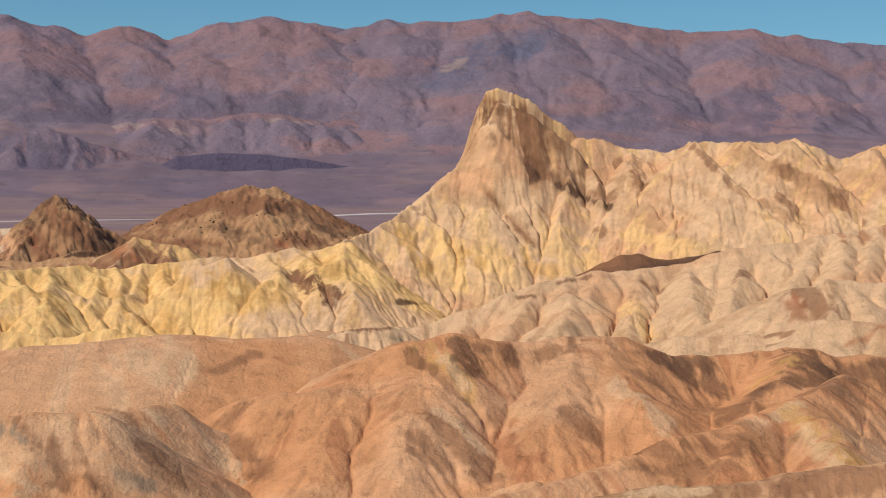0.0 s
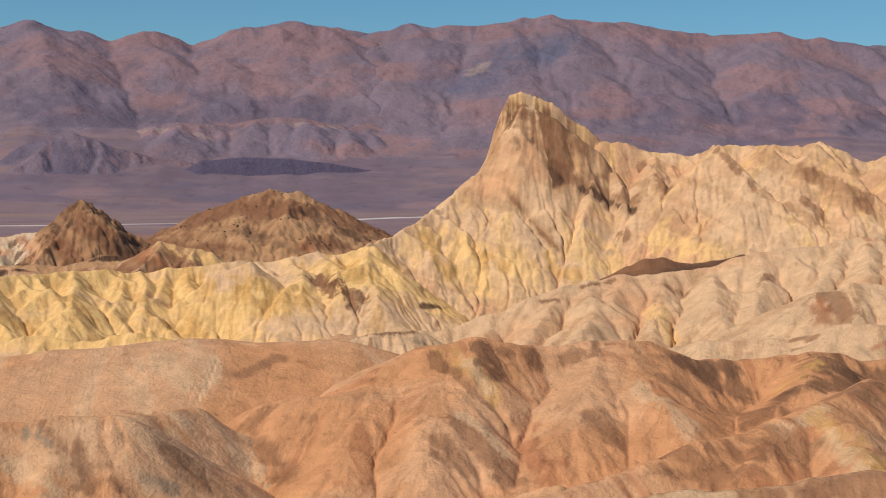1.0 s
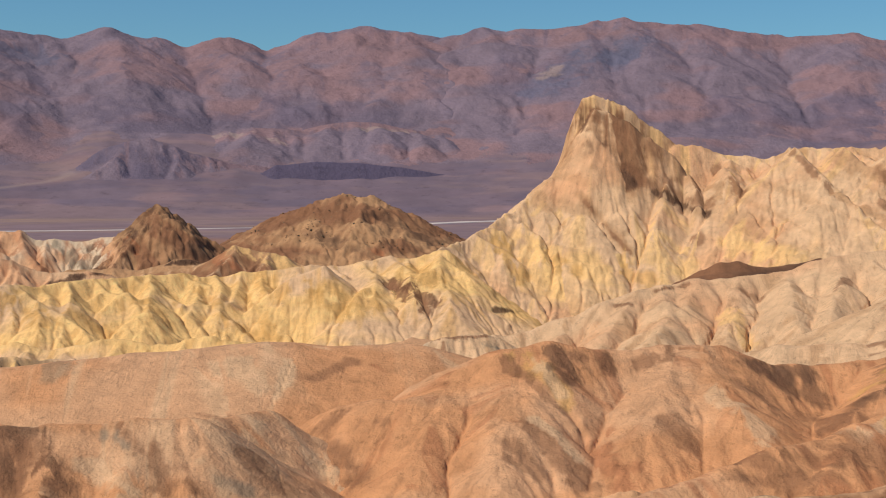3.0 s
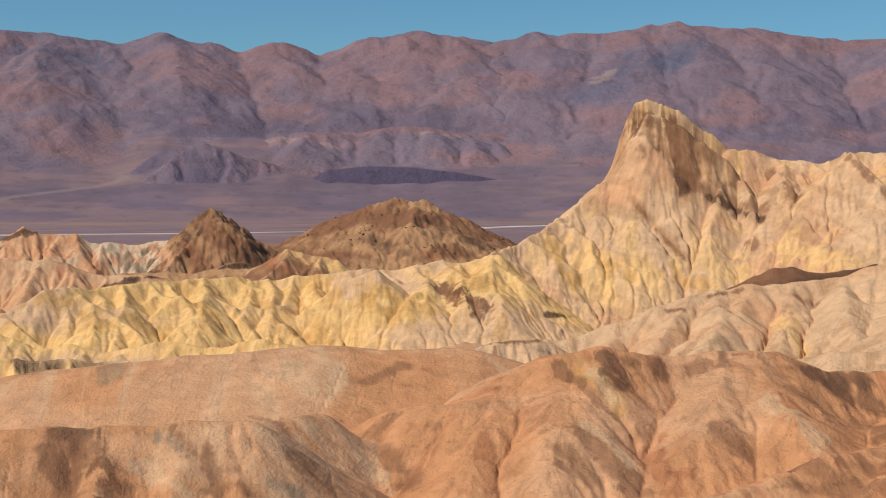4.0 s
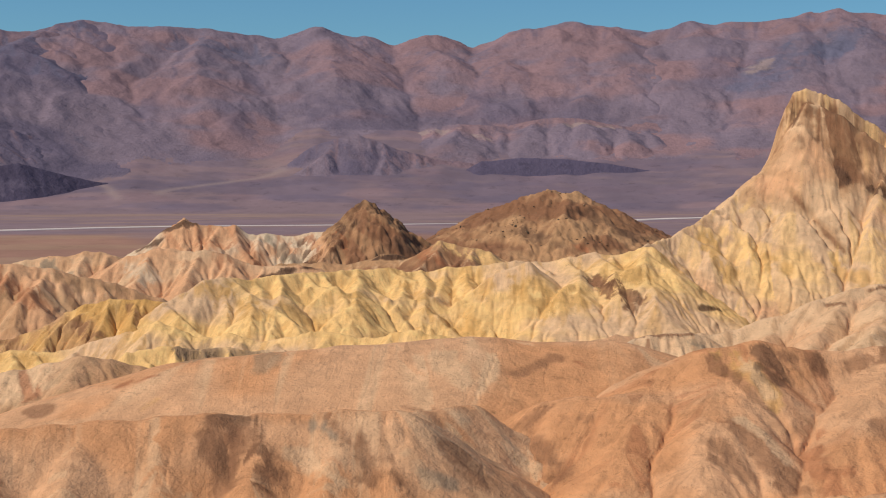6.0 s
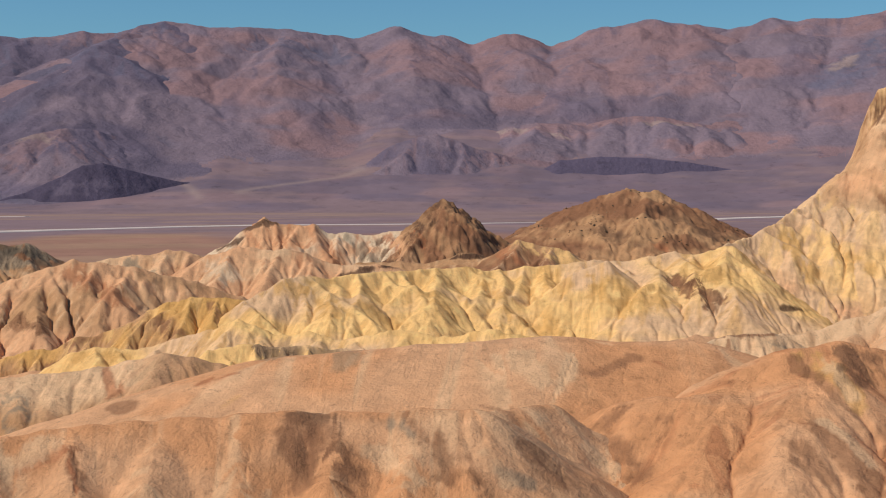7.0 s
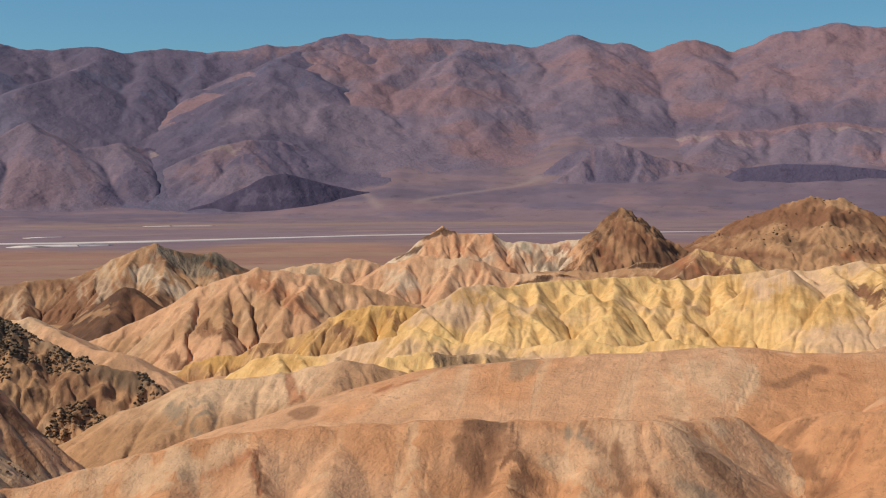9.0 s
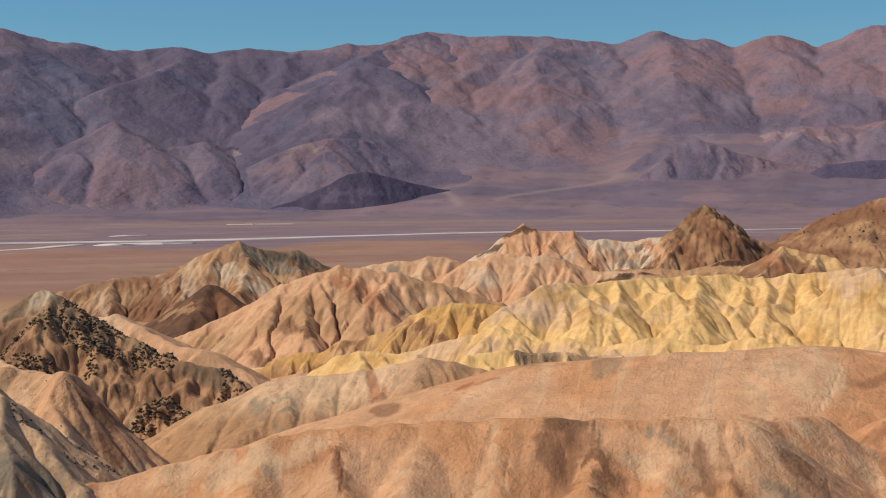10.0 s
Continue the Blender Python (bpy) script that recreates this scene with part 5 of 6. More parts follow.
h.patch("cream", 2, (-215.7, 273.5, 23.7), (-166.6, 214.4, 29.0), hard=0.1)
build_hill(h, "hill", "dark rocky hill slope strewn with black boulders", "hill", ('tan', 'olive', 'brown'), 0.055, 0.6)
HILLS["rocky"] = h

# pale pink clay spur, its rubble-covered side browned for shade
h = Hill(914, rill=(1.3, 5), rough=(0.8, 5), blend=0.8, rain=(0.6, 90, 0.005, 0.02), crag=(0.6, 7))
h.ridge(1, 1, (-235.7, 230.9, 43.0), (-208.6, 222.7, 45.5), (-199.8, 219.6, 44.4), (-193.2, 217.2, 44.6), (-183.7, 213.4, 45.3), (-187.7, 214.9, 40.5), (-193.4, 217.0, 34.3), (-199.0, 218.9, 26.7), (-203.6, 220.4, 17.4))
h.ridge(1, 1, (-186.8, 214.6, 41.7), (-181.5, 209.8, 37.3), (-175.5, 204.3, 32.3), (-169.9, 199.0, 27.5))
h.ridge(1, 1, (-195.0, 217.6, 44.5), (-191.9, 210.7, 39.8), (-189.1, 204.5, 35.5))
h.ridge(0.8, 1.5, (-201.2, 217.1, 45.4), (-195.5, 212.8, 40.9))
h.ridge(0.85, 1.2, (-189.6, 215.5, 44.8), (-180.8, 207.2, 39.9), (-172.0, 200.3, 35.8))
h.ridge(0.8, 1.5, (-195.7, 216.7, 44.6), (-186.9, 209.8, 39.7), (-181.8, 206.3, 36.8))
h.ridge(0.85, 1.2, (-183.4, 215.6, 44.9), (-178.7, 215.5, 38.8), (-171.8, 213.5, 32.0))
h.ridge(0.85, 1.2, (-177.8, 222.7, 33.3), (-170.4, 218.4, 30.1), (-164.1, 214.4, 28.1))
h.patch("tan", 4, (-198.0, 214.4, 42.2), (-161.9, 180.3, 43.2), hard=0)
h.patch("pink", 2.2, (-186.6, 212.8, 44.0), (-180.8, 207.3, 39.9), hard=0.2)
# right side: brown clay, deepened in colour for the shade it lies in
h.patch("brown", 3, (-181.5, 216.6, 41.8), (-170.2, 210.6, 31.5), hard=0.25)
h.patch("brown", 3, (-175.3, 215.5, 36.8), (-192.2, 257.5, 21.5), hard=0.1)
h.patch("dark", 1, (-178.5, 212.9, 40.3), (-175.8, 212.0, 37.3), hard=0.3)
build_hill(h, "spur", "pale pink clay spur, its rubble-covered side browned for shade", "hill", ('cream', 'pink', 'tan'), 0.06, 0.5)
HILLS["spur_l"] = h

# dark grey rubble slope at the gulch edge
h = Hill(951, rill=(0.8, 4), rough=(0.8, 5), blend=0.8, rain=(0.6, 90, 0.005, 0.02), crag=(0.6, 7))
h.ridge(0.9, 1, (-176.9, 179.5, 52.0), (-166.2, 177.3, 47.9), (-158.0, 175.3, 42.2), (-151.2, 173.3, 38.0), (-145.1, 171.9, 34.3))
h.ridge(0.9, 1, (-166.2, 177.3, 47.9), (-158.5, 169.4, 43.4), (-150.9, 162.9, 38.9))
h.spurs(0, 9, 14, 0.5, lean=10, k=0.85, soft=0.6, twigs=0.4)
build_hill(h, "spur", "dark grey rubble slope at the gulch edge", "hill", ('cream', 'grey', 'tan'), 0.06, 0.5)
HILLS["rubble"] = h

# cream and grey-pink rounded clay hill beside a gully
h = Hill(988, rill=(0.8, 8), rough=(0.8, 8), blend=1.5, rain=(0.45, 100, 0.0035, 0.02), crag=(0.35, 4))
h.ridge(0.55, 3, (-205.7, 264.4, 12.6), (-201.1, 267.2, 18.0), (-196.5, 269.8, 24.3), (-190.7, 273.0, 29.2), (-183.7, 276.7, 31.7), (-177.7, 279.6, 35.2), (-171.8, 282.4, 36.1), (-164.5, 285.6, 36.5), (-159.7, 287.7, 37.4), (-152.3, 290.6, 39.0), (-146.1, 292.9, 40.1), (-139.9, 295.1, 39.1), (-133.7, 297.1, 37.2), (-127.4, 299.0, 36.2))
h.ridge(0.6, 3, (-177.7, 279.6, 35.2), (-172.9, 269.4, 31.1), (-172.6, 259.7, 27.5), (-172.3, 250.5, 24.2))
h.ridge(0.6, 3, (-169.4, 283.5, 36.3), (-162.6, 274.5, 32.2), (-160.0, 262.7, 27.9))
h.ridge(0.6, 3, (-159.7, 287.7, 37.4), (-153.3, 281.4, 34.3), (-146.5, 274.0, 30.7))
h.ridge(0.6, 3, (-146.1, 292.9, 40.1), (-143.5, 284.7, 37.0), (-140.2, 272.6, 32.6))
h.spurs(0, 22, 24, 0.4, lean=0, k=0.65, soft=2, twigs=0.3)
h.groove(0.31, 0.35, (-155.2, 286.3), (-150.1, 279.4), (-143.1, 272.9))
h.groove(0.25, 0.3, (-168.8, 283.8), (-166.7, 275.1), (-161.1, 264.5))
h.groove(0.31, 0.35, (-141.5, 292.3), (-136.0, 286.8))
h.patch("grey", 2.2, (-178.5, 271.2, 31.7), (-166.8, 262.1, 27.5), hard=0.1)
h.patch("grey", 1.8, (-171.0, 273.6, 33.1), (-164.8, 265.9, 29.6), hard=0.1)
h.patch("rust", 1.4, (-157.8, 287.1, 37.2), (-149.5, 277.0, 33.9), hard=0.2)
h.patch("cream", 3, (-169.8, 276.6, 34.1), (-159.1, 273.5, 31.3), hard=0.1)
build_hill(h, "hill", "cream and grey-pink rounded clay hill beside a gully", "hill", ('tan', 'cream', 'pink'), 0.06, 0.6)

# smooth salmon-pink whaleback hill of soft clay
h = Hill(1025, rill=(0.35, 7), rough=(0.6, 9), blend=3, rain=(0.7, 50, 0.0012, 0.06))
h.ridge(0.4, 9, (-158.1, 254.9, 24.5), (-153.7, 257.0, 28.7), (-147.2, 260.0, 30.4), (-138.3, 263.6, 33.2), (-127.0, 267.8, 37.4), (-118.0, 270.8, 40.3), (-111.2, 272.8, 42.1), (-104.3, 274.7, 43.0), (-93.0, 277.4, 43.8), (-81.7, 279.6, 44.7), (-70.5, 281.3, 45.3))
h.ridge(0.4, 7, (-86.7, 276.7, 44.2), (-76.4, 279.8, 44.9), (-68.0, 281.9, 45.7), (-61.5, 283.4, 46.6), (-55.0, 284.7, 47.0), (-48.3, 285.9, 46.4), (-43.9, 286.7, 45.6), (-40.5, 287.2, 45.2), (-34.9, 287.9, 46.1), (-26.9, 288.8, 46.2), (-22.3, 289.1, 45.5), (-16.5, 289.5, 41.6), (-10.7, 289.8, 36.4))
h.ridge(0.5, 5, (-55.0, 284.7, 47.0), (-53.8, 272.7, 43.2), (-54.6, 261.0, 39.6))
h.ridge(0.5, 3, (-50.0, 285.7, 46.5), (-48.1, 274.4, 43.0), (-49.1, 259.2, 38.4))
h.ridge(0.5, 5, (-40.5, 287.2, 45.2), (-42.3, 276.0, 41.7), (-41.5, 264.3, 38.1))
h.ridge(0.5, 5, (-26.9, 288.8, 46.2), (-31.7, 280.7, 43.4), (-33.6, 268.6, 39.6))
h.groove(0.31, 0.4, (-48.4, 279.9), (-48.3, 269.6), (-48.9, 261.0), (-49.6, 255.6))
h.groove(0.22, 0.25, (-37.9, 280.4), (-37.9, 268.5), (-35.7, 263.8))
h.groove(0.22, 0.25, (-43.3, 267.1), (-43.6, 262.9), (-42.7, 259.9))
h.groove(0.19, 0.2, (-33.7, 278.0), (-26.7, 275.5), (-16.9, 277.2))
h.patch("olive", 3, (-163.0, 408.5, 27.4), (-93.0, 269.6, 43.6), hard=0.15)
h.patch("olive", 2, (-169.0, 405.7, 27.5), (-112.4, 273.9, 42.9), hard=0.4)
h.patch("cream", 2.2, (-59.4, 272.6, 45.3), (-50.9, 263.5, 41.8), hard=0.1)
h.patch("cream", 1.2, (-48.7, 276.0, 45.7), (-49.1, 257.0, 39.1), hard=0.3)
h.patch("brown", 2, (-42.8, 270.9, 43.1), (-37.1, 278.0, 45.1), hard=0.15)
h.patch("rust", 0.7, (-33.0, 276.6, 44.8), (-16.4, 261.1, 45.6), hard=0.2)
h.patch("brown", 1.2, (-61.7, 253.8, 38.3), (-56.7, 252.8, 37.9), hard=0.15)
h.patch("brown", 1.5, (-139.8, 258.9, 34.6), (-134.7, 254.4, 34.5), hard=0.1)
h.patch("rust", 1.2, (-121.6, 261.7, 39.4), (-115.1, 264.1, 41.2), hard=0.3)
h.patch("orange", 3, (-125.6, 251.5, 35.5), (-121.3, 253.1, 36.6), hard=0.1)
h.patch("gold", 2, (-112.7, 250.3, 36.5), (-110.9, 254.5, 38.2), hard=0.1)
build_hill(h, "hill", "smooth salmon-pink whaleback hill of soft clay", "hill", ('pink', 'orange', 'cream'), 0.06, 0.8)

# orange-brown clay hill with dark stained crest and broad gullies
h = Hill(1062, rill=(0.15, 4.5), rough=(0.7, 8), blend=2.2, rain=(0.45, 100, 0.003, 0.02), crag=(0.35, 4))
h.ridge(0.66, 2.5, (113.1, 277.9, 43.6), (102.2, 278.6, 44.5), (93.4, 278.9, 45.1), (87.6, 279.0, 45.3), (82.2, 279.0, 45.5), (77.8, 278.9, 44.9), (73.3, 278.7, 46.0), (68.7, 278.5, 46.2), (62.0, 278.1, 45.7), (56.3, 277.6, 44.9), (48.4, 276.8, 45.2), (40.5, 275.7, 46.2), (34.8, 274.9, 48.8), (30.3, 274.1, 49.3), (23.7, 272.8, 49.2), (12.7, 270.2, 48.0), (7.2, 268.8, 48.7), (1.8, 267.2, 49.7), (-4.5, 265.2, 48.5), (-8.7, 263.8, 47.6), (-14.9, 261.6, 45.5))
h.ridge(0.62, 4, (-34.8, 253.6, 40.1), (-29.6, 252.5, 41.1), (-23.4, 251.0, 41.4), (-17.2, 249.4, 41.1))
h.ridge(0.6, 5, (-6.1, 264.7, 48.2), (-4.8, 251.9, 43.4), (-5.0, 240.8, 39.3), (-6.1, 228.8, 34.9), (-8.0, 218.2, 30.9))
h.ridge(0.6, 5, (-14.9, 261.6, 45.5), (-17.5, 252.8, 42.2), (-18.8, 243.6, 38.7), (-19.4, 233.3, 34.9), (-19.6, 220.5, 30.3))
h.ridge(0.6, 4, (-6.2, 265.9, 48.5), (-5.4, 254.9, 43.3), (-5.7, 244.9, 38.9), (-3.1, 236.0, 34.8), (-0.2, 227.0, 31.0))
h.ridge(0.6, 3, (1.8, 267.0, 49.8), (1.4, 260.0, 46.8), (-0.8, 249.0, 42.2), (1.7, 240.0, 37.9), (4.9, 229.9, 33.2))
h.ridge(0.55, 6, (26.7, 271.7, 49.5), (22.2, 256.0, 43.3), (18.4, 245.3, 39.0), (14.5, 236.6, 34.8), (10.9, 229.7, 31.9))
h.ridge(0.6, 4, (30.4, 272.3, 49.0), (32.5, 259.0, 44.5), (35.0, 248.5, 40.6), (37.6, 240.1, 37.1))
h.ridge(0.62, 3, (67.2, 270.8, 47.3), (62.2, 260.7, 42.9), (56.5, 255.8, 40.0))
h.ridge(0.7, 2.5, (72.1, 251.9, 45.8), (59.4, 236.7, 42.7), (51.2, 231.4, 41.1), (37.2, 224.9, 38.6), (29.4, 220.0, 36.4), (17.4, 213.3, 34.1), (7.4, 208.9, 33.5))
h.ridge(0.62, 3, (59.4, 236.7, 42.7), (61.6, 228.9, 41.1), (62.1, 220.4, 38.3), (61.8, 213.2, 36.3))
h.ridge(0.66, 3, (51.2, 231.4, 41.1), (47.8, 224.0, 38.4), (43.1, 217.8, 36.1))
h.groove(0.5, 0.6, (4.7, 252.0), (6.6, 244.9), (9.0, 236.8), (9.5, 230.8), (7.5, 225.9))
h.groove(0.35, 0.5, (77.0, 253.6), (70.8, 236.6), (65.3, 220.5))
h.patch("gold", 2.0, (-2.5, 263.0, 48.7), (4.7, 250.0, 41.6), hard=0.15)
h.patch("cream", 1.2, (-0.9, 261.6, 48.1), (3.7, 251.5, 42.9), hard=0.1)
h.patch("dark", 1.8, (2.3, 263.7, 49.5), (5.3, 257.1, 45.1), hard=0.2)
h.patch("brown", 2.2, (6.5, 265.0, 48.5), (11.3, 265.6, 47.6), hard=0.15)
h.patch("brown", 1.2, (12.5, 266.9, 47.6), (12.3, 263.4, 45.9), hard=0.1)
h.patch("brown", 2.2, (20.0, 267.6, 47.2), (26.0, 269.9, 48.8), hard=0.1)
h.patch("brown", 1.2, (-5.6, 261.1, 47.8), (4.2, 246.6, 40.7), hard=0.15)
h.patch("brown", 2.2, (-0.7, 239.9, 39.3), (8.1, 228.0, 31.8), hard=0.15)
h.patch("cream", 1.0, (-0.8, 242.6, 40.3), (6.8, 234.2, 35.2), hard=0.15)
h.patch("brown", 2.5, (-5.4, 234.9, 37.8), (0.3, 227.7, 33.7), hard=0)
h.patch("dark", 2.6, (40.2, 270.5, 45.9), (52.9, 274.6, 44.4), hard=0.15)
h.patch("dark", 3.5, (44.4, 269.9, 43.6), (52.8, 268.2, 40.6), hard=0.1)
h.patch("brown", 4, (46.2, 260.8, 38.6), (53.9, 252.8, 38.5), hard=0.1)
h.patch("brown", 3, (41.2, 269.9, 45.2), (43.0, 254.6, 39.6), hard=0.1)
h.patch("dark", 4.2, (66.4, 267.2, 45.7), (83.0, 272.6, 43.2), hard=0.15)
h.patch("brown", 5, (55.4, 255.3, 39.6), (69.0, 246.0, 44.2), hard=0.1)
h.patch("dark", 3, (60.1, 258.3, 42.2), (72.3, 265.3, 43.4), hard=0.1)
h.patch("gold", 1.8, (58.5, 265.1, 41.1), (65.4, 267.7, 45.6), hard=0.1)
h.patch("orange", 3, (30.7, 268.0, 48.0), (32.4, 259.8, 44.9), hard=0)
h.patch("cream", 1.8, (31.9, 255.3, 43.5), (37.9, 241.3, 37.9), hard=0.1)
h.patch("brown", 2.5, (21.9, 245.9, 39.9), (33.3, 222.5, 37.7), hard=0.15)
h.patch("dark", 1.3, (24.0, 247.3, 40.2), (27.7, 244.7, 38.2), hard=0.1)
h.patch("cream", 2.2, (52.7, 229.9, 41.2), (58.9, 232.9, 42.4), hard=0.2)
h.patch("gold", 2.5, (58.4, 230.6, 41.4), (62.5, 215.7, 37.1), hard=0.15)
h.patch("cream", 1.5, (58.5, 227.5, 40.6), (60.2, 216.9, 37.3), hard=0.1)
h.patch("brown", 4, (43.6, 225.3, 38.6), (53.6, 225.6, 38.6), hard=0.05)
h.patch("brown", 2.5, (31.7, 217.4, 35.6), (43.9, 217.4, 35.7), hard=0)
h.patch("rust", 3, (8.9, 240.7, 35.9), (14.9, 228.2, 32.7), hard=0)
h.patch("brown", 3, (-40.5, 246.7, 36.5), (-31.4, 246.6, 39.3), hard=0.15)
h.patch("brown", 3, (-35.7, 242.0, 35.5), (-28.5, 231.7, 31.9), hard=0.2)
build_hill(h, "hill", "orange-brown clay hill with dark stained crest and broad gullies", "hill", ('orange', 'pink', 'rust'), 0.05, 0.55)

# orange-brown clay hill with dark gullied flank in the foreground
h = Hill(1099, rill=(0.5, 5), rough=(0.5, 8), blend=1.8, rain=(0.45, 90, 0.0016, 0.04), crag=(0.35, 4))
h.ridge(0.66, 3.5, (-163.8, 164.3, 30.5), (-154.8, 172.0, 32.4), (-148.7, 176.8, 33.6), (-137.8, 184.5, 36.2), (-130.3, 189.4, 38.2), (-122.5, 194.1, 40.3), (-117.7, 196.7, 41.3), (-112.8, 199.2, 41.7), (-106.2, 202.4, 42.1), (-97.8, 206.1, 42.5), (-89.3, 209.5, 42.8), (-82.5, 211.9, 42.9), (-72.1, 215.1, 42.9), (-63.5, 217.3, 43.2), (-55.0, 219.2, 43.8))
h.ridge(0.85, 2.5, (-59.3, 220.1, 42.4), (-55.1, 228.3, 41.2), (-50.4, 236.4, 41.0), (-46.8, 242.1, 40.7), (-41.3, 250.1, 39.6), (-36.2, 256.8, 40.0), (-31.8, 262.4, 39.8), (-26.1, 268.9, 39.6), (-18.0, 277.4, 39.0))
h.ridge(0.82, 1.4, (-44.5, 245.6, 40.2), (-42.6, 237.6, 36.7), (-39.7, 229.0, 32.8), (-36.8, 222.3, 29.7))
h.ridge(0.82, 1.4, (-40.1, 251.8, 39.6), (-39.4, 244.3, 36.5), (-34.2, 235.8, 32.3), (-30.3, 227.4, 28.6))
h.ridge(0.82, 1.4, (-53.8, 230.6, 41.1), (-52.3, 224.1, 38.3), (-51.6, 217.1, 35.3), (-49.2, 210.7, 32.4))
h.ridge(0.82, 1.4, (-63.0, 217.7, 42.8), (-62.4, 212.3, 40.5), (-61.3, 205.6, 37.7), (-61.0, 199.3, 34.9))
h.ridge(0.82, 1.4, (-57.5, 219.8, 42.5), (-54.9, 213.3, 39.5), (-52.5, 207.0, 36.6), (-50.5, 202.2, 34.3))
h.ridge(0.82, 1.4, (-49.0, 238.7, 40.9), (-47.3, 230.1, 37.2), (-46.7, 222.9, 34.1), (-47.0, 216.0, 31.1))
h.ridge(0.74, 1.8, (-84.2, 211.3, 42.9), (-87.1, 204.3, 39.8), (-86.0, 197.1, 36.8), (-83.9, 192.2, 34.5))
h.ridge(0.74, 1.8, (-75.6, 214.1, 42.9), (-72.9, 206.4, 39.6), (-71.7, 197.9, 36.1))
h.ridge(0.74, 1.8, (-101.2, 204.7, 42.4), (-99.3, 196.7, 39.3), (-96.8, 187.9, 35.9))
h.ridge(0.74, 1.8, (-112.8, 199.2, 41.7), (-111.1, 192.5, 39.2), (-106.5, 184.4, 35.8))
h.ridge(0.74, 1.8, (-124.0, 193.2, 39.9), (-121.4, 185.6, 37.0), (-118.9, 178.6, 34.2))
h.groove(0.31, 0.4, (-30.9, 255.4), (-28.3, 250.4), (-28.5, 243.3), (-28.6, 228.5))
h.groove(0.25, 0.3, (-44.4, 229.7), (-39.3, 214.4), (-37.3, 210.0))
h.groove(0.25, 0.3, (-57.7, 209.3), (-54.4, 204.7), (-52.0, 201.7))
h.groove(0.31, 0.35, (-113.5, 194.5), (-110.5, 191.5), (-107.6, 187.5), (-105.2, 182.5))
h.groove(0.31, 0.4, (-80.8, 208.8), (-78.0, 205.2), (-75.0, 199.5))
h.groove(0.25, 0.25, (-86.9, 205.0), (-85.1, 199.5), (-83.5, 193.4))
h.patch("cream", 2, (-48.5, 220.3, 41.0), (-47.2, 234.4, 39.7), hard=0.15)
h.patch("cream", 2, (-39.0, 237.6, 35.2), (-30.1, 229.2, 30.6), hard=0.2)
h.patch("brown", 2.5, (-44.4, 216.0, 38.4), (-39.1, 211.7, 34.1), hard=0.25)
h.patch("grey", 1.5, (-47.8, 207.3, 36.5), (-43.5, 207.8, 34.8), hard=0.1)
h.patch("cream", 1.5, (-50.9, 209.3, 38.6), (-46.6, 205.9, 35.2), hard=0.1)
h.patch("brown", 2, (-59.1, 210.5, 39.9), (-54.6, 203.5, 35.4), hard=0.2)
h.patch("brown", 1.8, (-64.8, 214.7, 42.9), (-60.0, 210.3, 39.9), hard=0.15)
h.patch("grey", 1.2, (-65.8, 213.3, 42.3), (-62.7, 210.6, 40.7), hard=0.1)
h.patch("brown", 2, (-81.9, 206.3, 40.9), (-76.9, 200.2, 36.3), hard=0.2)
h.patch("brown", 1.5, (-77.5, 206.7, 40.1), (-67.6, 200.8, 35.6), hard=0.1)
h.patch("cream", 1.5, (-67.7, 206.5, 38.7), (-58.5, 202.0, 35.7), hard=0.1)
h.patch("brown", 1.6, (-53.4, 208.8, 38.6), (-50.5, 204.1, 35.4), hard=0.15)
h.patch("dark", 1.6, (-81.4, 210.0, 42.7), (-78.2, 211.6, 42.4), hard=0.2)
h.patch("brown", 2, (-81.0, 208.9, 42.0), (-75.8, 197.7, 34.8), hard=0.2)
h.patch("brown", 2, (-76.8, 207.8, 40.6), (-68.8, 200.9, 36.3), hard=0.15)
h.patch("brown", 1.0, (-111.3, 191.7, 39.6), (-106.1, 184.9, 35.6), hard=0.3)
h.patch("rust", 1.5, (-117.5, 187.4, 37.0), (-111.9, 191.0, 39.2), hard=0.05)
h.patch("cream", 3, (-123.7, 184.8, 36.7), (-116.5, 190.5, 39.1), hard=0.1)
h.patch("cream", 4, (-133.1, 182.6, 35.7), (-122.7, 187.6, 38.3), hard=0.1)
h.patch("rust", 0.35, (-112.7, 192.7, 39.9), (-105.6, 183.8, 35.2), hard=0.3)
build_hill(h, "hill", "orange-brown clay hill with dark gullied flank in the foreground", "hill", ('orange', 'pink', 'cream'), 0.055, 0.5)

# brown and cream clay hillock at the gulch edge
h = Hill(1136, rill=(0.7, 6), rough=(0.5, 7), blend=1.2)
h.ridge(0.55, 2, (18.0, 204.2, 32.2), (22.9, 204.4, 33.9), (27.9, 204.5, 35.0), (32.8, 204.5, 35.9), (38.5, 204.3, 35.9), (42.6, 204.1, 36.2), (50.6, 203.5, 38.0), (58.5, 202.6, 39.3), (63.8, 201.8, 39.9), (73.8, 200.1, 41.0), (84.8, 197.6, 41.1))
h.ridge(0.5, 2.5, (6.2, 223.9, 29.1), (10.7, 224.7, 31.5), (14.4, 225.3, 32.9), (19.9, 226.0, 31.8), (25.4, 226.6, 32.3))
h.patch("cream", 1.2, (28.4, 202.6, 35.2), (37.5, 203.0, 35.7), hard=0.3)
h.patch("cream", 1.6, (8.9, 224.1, 31.4), (14.4, 225.5, 33.4), hard=0.2)
h.patch("brown", 3, (44.8, 201.6, 36.1), (60.9, 198.9, 38.6), hard=0.2)
h.patch("cream", 1.5, (27.2, 203.4, 35.1), (35.3, 202.7, 35.4), hard=0.2)
build_hill(h, "hill", "brown and cream clay hillock at the gulch edge", "hill", ('tan', 'pink', 'brown'), 0.07, 0.6)

